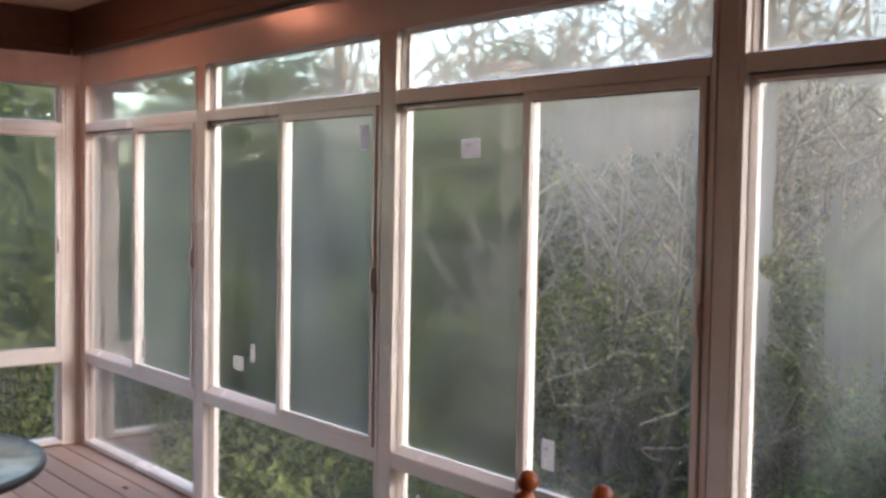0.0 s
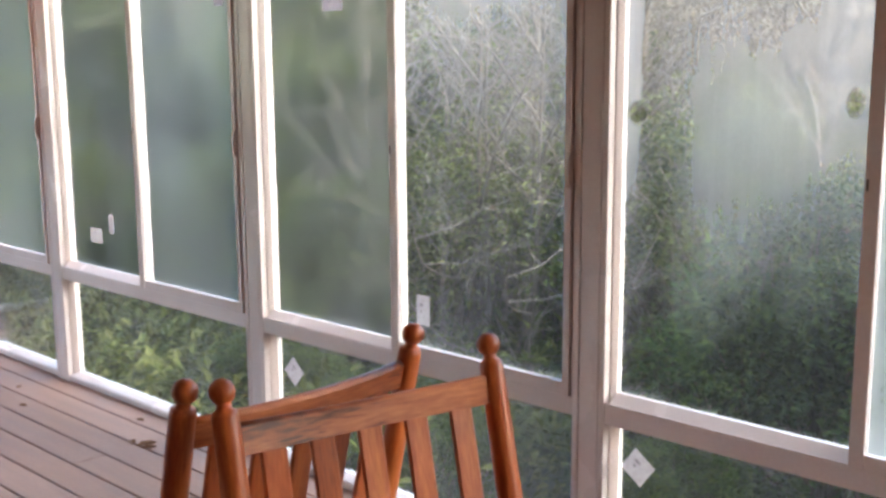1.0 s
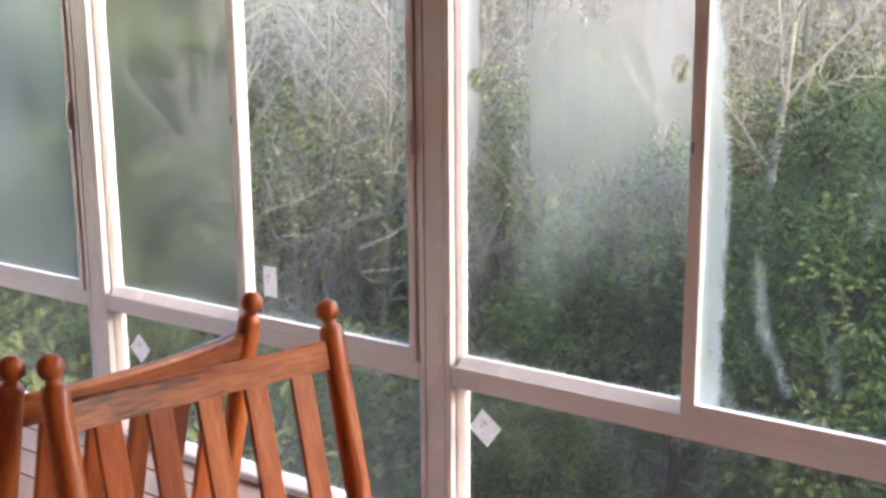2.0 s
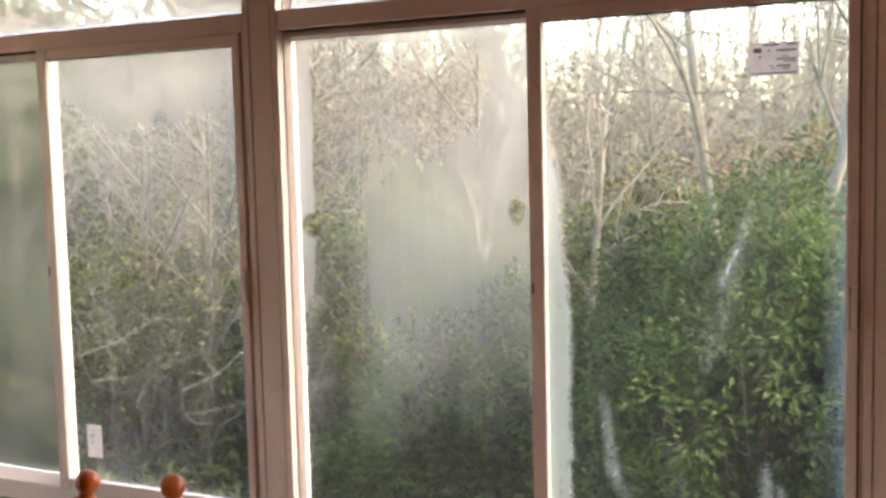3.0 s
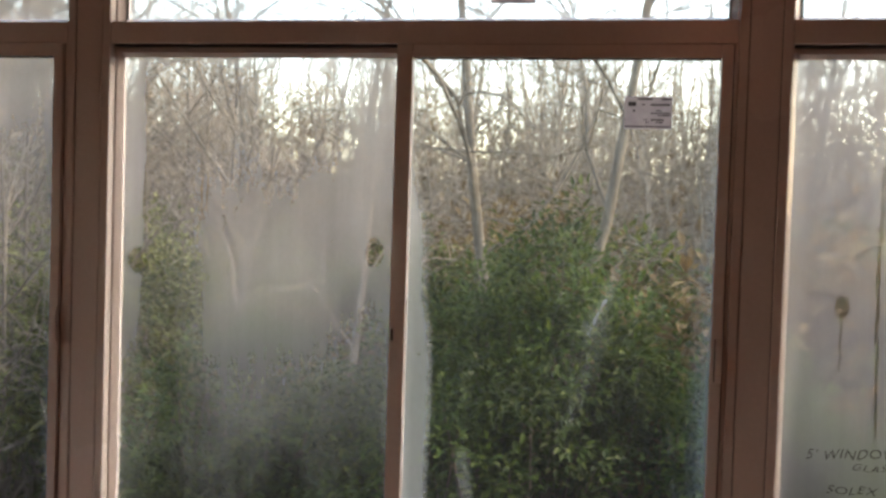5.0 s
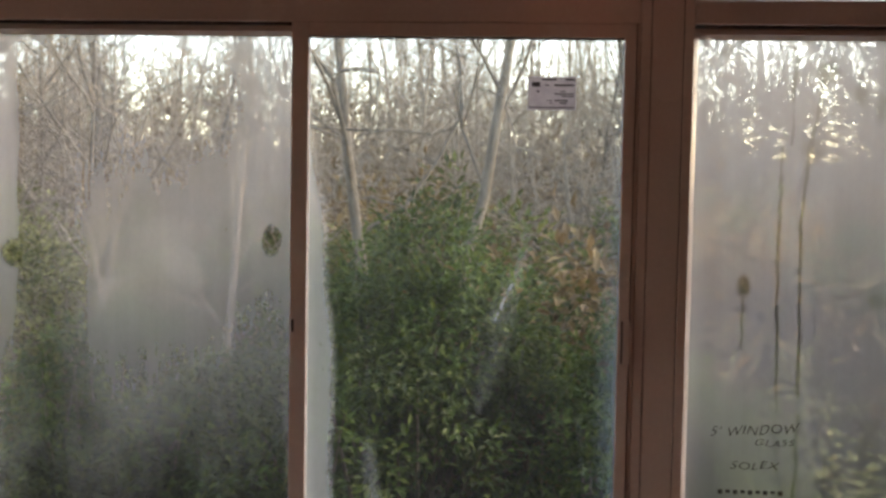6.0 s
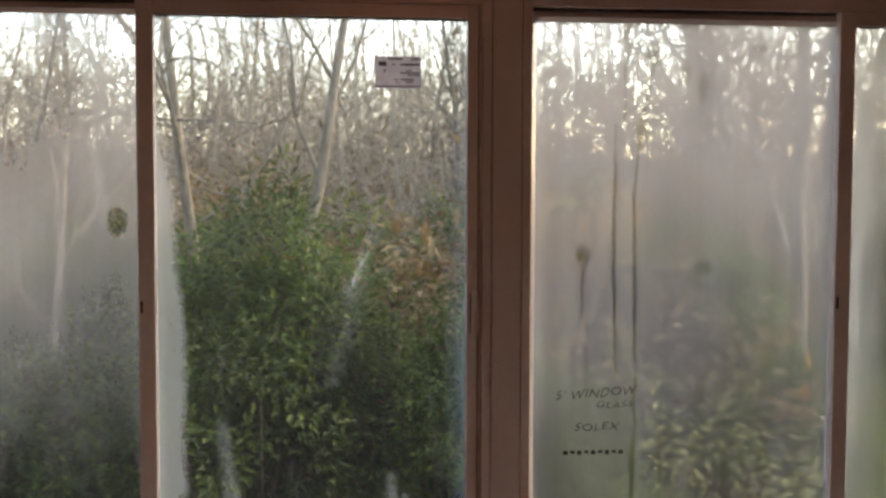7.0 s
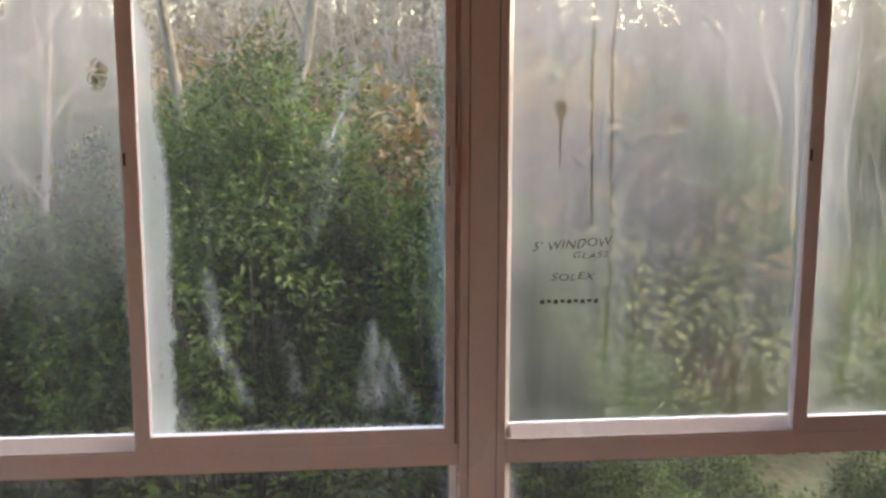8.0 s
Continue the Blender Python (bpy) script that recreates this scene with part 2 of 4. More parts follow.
def glazing(x0, x1, z0, z1, front, back, w=0.021, sill=None):
    """A frame of four sloped glazing beads round an opening; sill: (front, height) of a deeper sloped bottom bead."""
    bm, d = bmesh.new(), back - front
    prism(bm, [(x0, front), (x0 + 0.004, front), (x0 + w, front + d * 0.55), (x0 + w, back), (x0, back)], "z", z0, z1)
    prism(bm, [(x1, front), (x1 - 0.004, front), (x1 - w, front + d * 0.55), (x1 - w, back), (x1, back)], "z", z0, z1)
    f, h = sill or (front, w * 0.6)
    prism(bm, [(f, z0), (f, z0 + h * 0.2), (front + d * 0.45, z0 + h), (back, z0 + h), (back, z0)], "x", x0 + w, x1 - w)
    prism(bm, [(front, z1), (front, z1 - 0.004), (front + d * 0.5, z1 - 0.014), (back, z1 - 0.014), (back, z1)], "x", x0 + w, x1 - w)
    return bm


def lathe(profile, sides=20):
    """A turned form from rows of (radius, z)."""
    bm = bmesh.new()
    rings = []
    for r, z in profile:
        rings.append([bm.verts.new((r * math.cos(2 * math.pi * k / sides), r * math.sin(2 * math.pi * k / sides), z)) for k in range(sides)])
    for a, b in zip(rings, rings[1:]):
        for k in range(sides):
            f = bm.faces.new((a[k], a[(k + 1) % sides], b[(k + 1) % sides], b[k]))
            f.smooth = True
    bm.faces.new(list(reversed(rings[0])))
    bm.faces.new(rings[-1])
    return bm


def mesh_of(name, bm, *materials):
    me = bpy.data.meshes.new(name)
    bm.normal_update()
    bm.to_mesh(me)
    bm.free()
    for mt in materials:
        me.materials.append(mt)
    return me


def part(name, bm, material, parent, label="", m=None):
    ob = new(name, mesh_of(name, bm, material))
    ob.parent = parent
    if m is not None:
        ob.matrix_basis = m
    return tagged(ob, label)


def thing(name, label, category, m=None, group="", kind=""):
    ob = new(name)
    ob.empty_display_size = 0.1
    if m is not None:
        ob.matrix_basis = m
    return tagged(ob, label, category, group, kind)


# ---- ground ----
def rise(x, y):
    """The lie of the land: low beside the porch, a wooded slope beyond."""
    up = max(0.0, y - 3.0)
    h = -1.5 + 0.074 * min(up, 75) + 0.02 * max(0.0, min(-x - 2, 60))
    return h + (0.25 + 0.02 * min(up, 60)) * noise.noise(Vector((x * 0.12, y * 0.12, 0))) * min(1.0, max(0.0, (abs(y) + abs(x) * 0.2) / 12))


def build_ground():
    ticks = [-900, -400, -200, -120, -80, -60] + [-50 + 2.5 * i for i in range(41)] + [60, 80, 120, 200, 400, 900]
    verts, faces = [], []
    for y in ticks:
        for x in ticks:
            verts.append((x, y + 25, rise(x, y + 25)))
    n = len(ticks)
    for j in range(n - 1):
        for i in range(n - 1):
            a = j * n + i
            faces.append((a, a + 1, a + n + 1, a + n))
    me = bpy.data.meshes.new("ground")
    me.from_pydata(verts, [], faces)
    me.materials.append(LITTER)
    me.polygons.foreach_set("use_smooth", [True] * len(faces))
    tagged(new("ground", me), "damp leaf litter on a rising woodland slope", "ground", kind="structure")


build_ground()

# ---- the porch shell ----
PITCH, BAYS, X_LEFT, Y_BACK = 1.83, 6, -0.1, -5.5
X_RIGHT = PITCH * BAYS - 0.13
DEPTH = 0.1
BEAM_Z, CEIL_Z = 2.765, 3.07


def post(parent, u0, u1, name="post"):
    """A post with a narrow cover strip along each side and a dark line where strip and post meet."""
    w = u1 - u0
    s = 0.026 if w > 0.11 else 0.02
    ob = part(name, boxes((u0 + s, u1 - s, 0, DEPTH, 0, 2.55), bevel=0.002), VINYL, parent)
    part("cover_strip", boxes((u0, u0 + s - 0.002, -0.002, DEPTH, 0, 2.55), bevel=0.002), VINYL, ob)
    part("cover_strip", boxes((u1 - s + 0.002, u1, -0.002, DEPTH, 0, 2.55), bevel=0.002), VINYL, ob)
    part("joint", boxes((u0 + s - 0.002, u0 + s, 0.004, DEPTH, 0, 2.55), (u1 - s, u1 - s + 0.002, 0.004, DEPTH, 0, 2.55)), GASKET_SHADE, ob)
    return ob


def wall(name, label, bays, m):
    w = thing(name, label, "wall", m, kind="structure")
    for k in range(bays):
        post(w, PITCH * k + 1.70, PITCH * (k + 1))
    part("header", boxes((-0.1, PITCH * bays, 0, DEPTH, 2.55, BEAM_Z + 0.05), bevel=0.002), VINYL, w)
    # near-black strip added for the shadow line under the frames
    part("base_track", boxes((-0.1, PITCH * bays, 0.034, DEPTH, -0.03, 0.005)), GASKET_SHADE, w)
    return w


NORTH = Matrix.Identity(4)
WEST = Matrix.Translation((X_LEFT, -3 * PITCH, 0)) @ Matrix.Rotation(radians(90), 4, "Z")
wall_north = wall("wall_north", "white vinyl posts and header of a glazed porch wall", BAYS, NORTH)
part("corner_post", boxes((X_LEFT, 0, 0, DEPTH, 0, 2.55), bevel=0.002), VINYL, wall_north)
wall_west = wall("wall_west", "white vinyl posts and header of the porch's end wall", 3, WEST)

# unseen walls added to close the room and tint its bounced light
bm = boxes((X_LEFT - 0.1, X_RIGHT + 0.2, Y_BACK - 0.15, Y_BACK, -0.2, CEIL_Z))
wall_south = new("wall_south", mesh_of("wall_south", bm, BOUNCE_BROWN))
tagged(wall_south, "unseen brown wall closing the room at the back", "wall", kind="structure")
bm = boxes((X_RIGHT + 0.13, X_RIGHT + 0.25, Y_BACK, 0.1, -0.2, CEIL_Z))
tagged(new("wall_east", mesh_of("wall_east", bm, BOUNCE_BROWN)), "unseen brown wall closing the room's east end", "wall", kind="structure")
bm = boxes((X_LEFT - 0.1, X_RIGHT + 0.25, Y_BACK - 0.15, 0.1, CEIL_Z, CEIL_Z + 0.12))
tagged(new("ceiling", mesh_of("ceiling", bm, CEILING)), "cream painted flat porch ceiling", "ceiling", kind="structure")
# unseen slab over the ceiling, added to hold off light from above
bm = boxes((X_LEFT - 0.5, X_RIGHT + 0.6, Y_BACK - 0.5, 0.14, CEIL_Z + 0.13, CEIL_Z + 0.3), bevel=0.01)
tagged(new("roof", mesh_of("roof", bm, BEAM)), "unseen dark slab shading the porch from above", "roof", kind="structure")
bm = boxes((X_LEFT - 0.1, X_RIGHT + 0.25, Y_BACK - 0.15, 0.1, -0.3, -0.034), (X_LEFT - 0.08, X_RIGHT + 0.2, 0.02, 0.08, -1.9, -0.3),
           (X_LEFT - 0.08, X_LEFT, Y_BACK, 0.02, -1.9, -0.3))
tagged(new("foundation", mesh_of("foundation", bm, UNDER)), "dark framing below the porch floor", "foundation", kind="structure")
# stained beams round the top of the glazed walls
bm = boxes((X_LEFT + 0.04, X_RIGHT + 0.13, -0.075, 0.1, BEAM_Z + 0.054, CEIL_Z - 0.004), (X_LEFT + 0.04, X_RIGHT + 0.13, -0.075, -0.004, BEAM_Z, BEAM_Z + 0.054), bevel=0.004)
tagged(new("beam_north", mesh_of("beam_north", bm, BEAM)), "dark brown stained timber beam above the windows", "beam", kind="structure")
bm = boxes((X_LEFT - 0.1, X_LEFT + 0.036, Y_BACK, 0.1, BEAM_Z + 0.054, CEIL_Z - 0.004), (X_LEFT + 0.004, X_LEFT + 0.036, Y_BACK, -0.08, BEAM_Z, BEAM_Z + 0.054), bevel=0.004)
tagged(new("beam_west", mesh_of("beam_west", bm, BEAM)), "dark brown stained timber beam above the end windows", "beam", kind="structure")

# ---- windows ----
SILL, RAIL = 0.66, 2.225


def pane(name, parent, x0, x1, y, z0, z1, fog, label=""):
    """A pane of real thickness, misted on the room side; fog: keywords for fogged()."""
    hx, hz = (x1 - x0) / 2, (z1 - z0) / 2
    bm = boxes((-hx - 0.006, hx + 0.006, 0, 0.004, -hz - 0.006, hz + 0.006))
    bm.normal_update()
    for f in bm.faces:
        f.material_index = 1 if f.normal.y < -0.9 else 0
    me = mesh_of(name, bm, CLEAR, fogged("misted_glass", hx, hz, **fog))
    ob = new(name, me)
    ob.parent = parent
    ob.matrix_basis = Matrix.Translation(((x0 + x1) / 2, y, (z0 + z1) / 2))
    ob.visible_shadow = False
    return tagged(ob, label)


def window(name, label, m, fogs):
    """One bay: a transom light, a fixed light beside a sliding sash, and a low light; fogs: keywords for the four panes."""
    w = thing(name, label, "window", m, kind="structure")
    B = 0.002
    part("window_sill", boxes((0.001, 1.699, 0, 0.09, 0.595, SILL), (0.001, 0.822, -0.001, 0.007, SILL, SILL + 0.008), bevel=B), VINYL, w)
    part("transom_rail", boxes((0.001, 1.699, 0, 0.09, RAIL, 2.286), bevel=B), VINYL, w)
    tf = part("transom_frame", glazing(0.001, 1.699, 2.286, 2.55, 0.028, 0.075), VINYL, w)
    part("gasket", boxes((0.0225, 0.026, 0.05, 0.054, 2.296, 2.535), (1.674, 1.6775, 0.05, 0.054, 2.296, 2.535)), GASKET_SHADE, tf)
    pane("transom_pane", w, 0.022, 1.678, 0.052, 2.296, 2.535, fogs[0])
    bm = glazing(0.001, 0.852, SILL, 2.208, 0.03, 0.062, w=0.016, sill=(0.008, 0.036))
    box(bm, 1.6915, 1.699, 0.004, 0.06, SILL, RAIL)
    box(bm, 0.001, 0.866, 0.034, 0.075, 2.208, RAIL)
    ff = part("fixed_frame", bm, VINYL, w)
    # near-black strip along the rail's underside, above the fixed light
    part("track_groove", boxes((0.006, 0.82, 0.014, 0.034, RAIL - 0.006, RAIL - 0.0005)), GASKET_SHADE, ff)
    pane("fixed_pane", w, 0.018, 0.836, 0.052, 0.694, 2.194, fogs[1])
    ss = part("sliding_sash", boxes((0.824, 0.868, -0.006, 0.022, SILL + 0.001, RAIL - 0.001), (1.659, 1.688, -0.006, 0.022, SILL + 0.001, RAIL - 0.001),
                                   (0.868, 1.659, -0.004, 0.022, SILL + 0.001, 0.706), (0.868, 1.659, -0.004, 0.022, 2.189, RAIL - 0.001), bevel=B), VINYL, w)
    # second strip darkens the shaded gap between closing stile and jamb
    part("gasket", boxes((0.869, 1.658, 0.004, 0.008, 2.184, 2.1885), (1.6885, 1.6905, 0.006, 0.03, SILL, RAIL)), GASKET_SHADE, ss)
    # a bowed pull on the closing stile; dark raised plates paint the shade inside its recess and a slot in the meeting
    # stile
    bm = bmesh.new()
    prof = [(0.0, 0.0), (0.006, 0.009), (0.02, 0.015), (0.0575, 0.018), (0.095, 0.015), (0.109, 0.009), (0.115, 0.0)]
    for (a, p), (b, q) in zip(prof, prof[1:]):
        vs = [bm.verts.new(c) for c in ((1.672, -0.006 - p, 1.372 + a), (1.688, -0.006 - p, 1.372 + a), (1.688, -0.006 - q, 1.372 + b), (1.672, -0.006 - q, 1.372 + b),
                                         (1.672, -0.002, 1.372 + a), (1.688, -0.002, 1.372 + a), (1.688, -0.002, 1.372 + b), (1.672, -0.002, 1.372 + b))]
        for q4 in ((0, 1, 2, 3), (0, 3, 7, 4), (1, 5, 6, 2)):
            bm.faces.new([vs[i] for i in q4])
    part("latch_pull", bm, VINYL, ss, "white bowed latch pull")
    part("latch_recess", boxes((1.668, 1.6715, -0.0072, -0.005, 1.376, 1.484), bevel=0.001), GASKET_SHADE, ss, "dark plate for the shade in the latch recess")
    part("latch_slot", boxes((0.829, 0.836, -0.0075, -0.005, 1.436, 1.468), bevel=0.001), GASKET_SHADE, ss, "dark plate for the shade in the latch slot")
    pane("sash_pane", w, 0.868, 1.659, 0.015, 0.706, 2.189, fogs[2])
    bm = glazing(0.001, 1.699, 0.036, 0.594, 0.03, 0.08, sill=(0.008, 0.014))
    box(bm, 0.001, 1.699, 0.002, 0.09, 0.005, 0.036, bevel=B)
    part("low_frame", bm, VINYL, w)
    pane("low_pane", w, 0.022, 1.678, 0.058, 0.047, 0.582, fogs[3])
    return w


SOFT_FOG = dict(base=0.14, edge=0.2, edge_w=0.04, cloud=0.07, streak=0.02, tint=(0.82, 0.9, 0.9), blur=0.010, share=0.9)
T_FOG = dict(base=0.11, edge=0.3, edge_w=0.03, cloud=0.06, streak=0.03, blur=0.003, share=0.7)
LOW_FOG = dict(base=0.10, edge=0.25, edge_w=0.035, cloud=0.05, streak=0.02, blur=0.006, share=0.15)
# the wiped sash: mist left in a band beside the stile, in hand-wide arcs and tongues
BAND = ((-0.425, -0.32, 0.105, 0.85, 0.52), (0.40, -0.15, 0.05, 0.7, 0.4), (-0.1, 0.7, 0.5, 0.1, 0.16), (-0.36, -0.72, 0.07, 0.09, 0.3))
SWIPES = ((-0.236, -0.30, -0.21, -0.5, 0.018, 0.026, 0.26), (-0.21, -0.5, -0.14, -0.655, 0.026, 0.02, 0.26), (-0.054, -0.41, -0.01, -0.63, 0.018, 0.034, 0.13),
          (0.205, -0.45, 0.215, -0.64, 0.02, 0.065, 0.3), (0.235, -0.5, 0.31, -0.7, 0.014, 0.024, 0.25), (0.166, 0.24, 0.10, 0.04, 0.016, 0.034, 0.2), (0.10, 0.02, 0.055, -0.2, 0.05, 0.016, 0.14),
          (0.13, 0.12, 0.09, 0.03, 0.006, 0.008, 0.6), (-0.325, -0.5, -0.285, -0.62, 0.02, 0.022, -0.45), (-0.285, -0.62, -0.16, -0.71, 0.022, 0.02, -0.45), (0.30, -0.2, 0.34, -0.5, 0.014, 0.02, 0.12))
# drops that ran down and left clear lines
SPOTS = ((-0.085, 0.671, 0.026, 0.026, -0.8), (-0.164, 0.721, 0.014, 0.016, -0.8), (-0.28, 0.13, 0.018, 0.026, -0.42), (-0.005, 0.62, 0.016, 0.03, -0.35), (0.047, 0.583, 0.014, 0.04, -0.3), (-0.33, 0.72, 0.03, 0.012, -0.4),
         (0.2, 0.69, 0.02, 0.012, -0.35), (0.3, 0.7, 0.02, 0.03, -0.25), (-0.12, 0.47, 0.022, 0.03, -0.25), (0.06, 0.1, 0.025, 0.02, -0.14), (0.28, -0.25, 0.4, 0.8, -0.12))
RUNS = ((-0.164, 0.71, -0.17, 0.49, 0.006, 0.004, -0.8), (-0.09, 0.65, -0.126, 0.48, 0.007, 0.005, -0.8), (-0.105, 0.6, -0.131, 0.4, 0.004, 0.003, -0.6), (-0.126, 0.48, -0.141, 0.28, 0.005, 0.004, -0.8), (-0.141, 0.28, -0.132, -0.15, 0.005, 0.004, -0.7),
        (-0.191, 0.48, -0.196, 0.19, 0.005, 0.005, -0.8), (-0.196, 0.19, -0.186, -0.19, 0.005, 0.003, -0.6), (-0.28, 0.11, -0.28, -0.03, 0.004, 0.003, -0.45), (-0.13, -0.2, -0.14, -0.6, 0.006, 0.005, -0.3), (-0.06, -0.3, -0.06, -0.55, 0.004, 0.004, -0.2))
BLOTS = ((0.10, 0.14, 0.38, 0.36, 0.34), (0.15, 0.68, 0.5, 0.1, 0.1), (-0.25, -0.1, 0.12, 0.55, -0.16), (0.1, -0.62, 0.5, 0.3, -0.2), (-0.363, 0.175, 0.028, 0.036, -0.5), (0.336, 0.222, 0.024, 0.036, -0.45), (-0.37, 0.35, 0.03, 0.45, 0.3), (0.32, 0.5, 0.1, 0.3, 0.25))
TRACKS = ((-0.175, 0.55, -0.164, 0.30, 0.004, 0.004, -0.35), (-0.155, 0.56, -0.15, 0.32, 0.004, 0.003, -0.35), (-0.33, 0.66, -0.34, 0.3, 0.006, 0.006, -0.3))
FOGS = {
    1: (dict(T_FOG, seed=1), dict(SOFT_FOG, seed=2, base=0.13), dict(SOFT_FOG, seed=3, base=0.26, tint=(0.8, 0.92, 0.92)), dict(LOW_FOG, seed=4, base=0.12)),
    2: (dict(T_FOG, seed=5, base=0.2), dict(SOFT_FOG, seed=6, base=0.12), dict(SOFT_FOG, seed=7, base=0.24, top=0.1), dict(LOW_FOG, seed=8, base=0.08)),
    3: (dict(T_FOG, seed=9, base=0.1, low=0.3), dict(SOFT_FOG, seed=10, base=0.13, tint=(0.84, 0.88, 0.82)), dict(SOFT_FOG, seed=11, base=0.07, top=0.45, tint=(0.94, 0.95, 0.96), blur=0.006, share=0.15), dict(LOW_FOG, seed=12, share=0.2)),
    4: (dict(T_FOG, seed=13), dict(SOFT_FOG, seed=14, base=0.19, top=0.02, low=-0.13, cloud=0.10, tint=(0.94, 0.95, 0.96), streak=0.03, blur=0.006, share=0.18, wipes=BLOTS, strokes=TRACKS),
        dict(SOFT_FOG, seed=15, base=0.03, top=0.16, edge_w=0.025, cloud=0.02, blur=0.004, share=0.12, wipes=BAND, strokes=SWIPES), dict(LOW_FOG, seed=16, base=0.04, share=0.2)),
    5: (dict(T_FOG, seed=17), dict(SOFT_FOG, seed=18, base=0.34, top=0.14, low=-0.2, tint=(0.86, 0.87, 0.9), cloud=0.06, streak=0.04, edge=0.1, blur=0.006, share=0.3, wipes=SPOTS, strokes=RUNS),
        dict(SOFT_FOG, seed=19, base=0.09, streak=0.06, blur=0.006, share=0.3, wipes=((-0.37, 0, 0.07, 0.8, 0.4),)), dict(LOW_FOG, seed=20, base=0.04, share=0.2)),
    6: (dict(T_FOG, seed=21), dict(SOFT_FOG, seed=22), dict(SOFT_FOG, seed=23), dict(LOW_FOG, seed=24)),
}
WINDOWS = {}
for k in range(1, BAYS + 1):
    WINDOWS[k] = window(f"window_{k}", "misted sliding window in a white vinyl frame", Matrix.Translation((PITCH * (k - 1), 0, 0)), FOGS[k])
for k in range(3):
    WINDOWS[7 + k] = window(f"window_{7 + k}", "misted sliding window in the porch's end wall", WEST @ Matrix.Translation((PITCH * k, 0, 0)), (dict(T_FOG, seed=30 + k), dict(SOFT_FOG, seed=33 + k), dict(SOFT_FOG, seed=36 + k), dict(LOW_FOG, seed=39 + k)))

# ---- ceiling lamps ----
m = Nodes("lamp_glow")
em = m.add("ShaderNodeEmission", Color=LAMP_COLOUR, Strength=LAMP_POWER)
GLOW = m.finish(em.outputs[0])


def ceiling_lamp(x, y):
    t = thing("ceiling_lamp", "lit frosted glass dome lamp on the porch ceiling", "lamp", Matrix.Translation((x, y, CEIL_Z)), "ceiling lamps")
    part("base", lathe([(0.0, 0.0), (0.17, 0.0), (0.175, -0.012), (0.165, -0.03), (0.0, -0.03)]), RIM, t, "dark metal base")
    part("shade", lathe([(0.16, -0.03), (0.185, -0.045), (0.18, -0.07), (0.14, -0.1), (0.07, -0.12), (0.004, -0.125)]), GLOW, t, "glowing frosted dome")


for lx, ly in ((1.25, -0.95), (0.2, -3.7), (7.25, -4.4)):
    ceiling_lamp(lx, ly)

# ---- rocking chairs ----


def turned_post(length, r=0.0255):
    """A back post: turned shaft with a shoulder, a neck and a ball on top; z runs down from the ball's middle."""
    prof = [(0.004, -length), (r * 0.8, -length), (r, -length + 0.06), (r * 1.06, -length * 0.5), (r, -0.09), (r * 0.98, -0.045), (r * 0.9, -0.035), (r * 0.62, -0.031), (r * 0.52, -0.026), (r * 0.55, -0.022)]
    R = 0.0245
    prof += [(R * math.cos(a), R * math.sin(a)) for a in [radians(d) for d in (-58, -40, -20, 0, 20, 40, 60, 78, 88)]]
    return lathe(prof, 18)


def rod(bm, a, b, r0, r1, sides=10):
    a, b = Vector(a), Vector(b)
    q = (b - a).to_track_quat("Z", "Y").to_matrix()
    rings = [[bm.verts.new(p + q @ Vector((r * math.cos(2 * math.pi * k / sides), r * math.sin(2 * math.pi * k / sides), 0))) for k in range(sides)] for p, r in ((a, r0), (b, r1))]
    for k in range(sides):
        bm.faces.new((rings[0][k], rings[0][(k + 1) % sides], rings[1][(k + 1) % sides], rings[1][k])).smooth = True
    bm.faces.new(list(reversed(rings[0])))
    bm.faces.new(rings[1])
    return bm


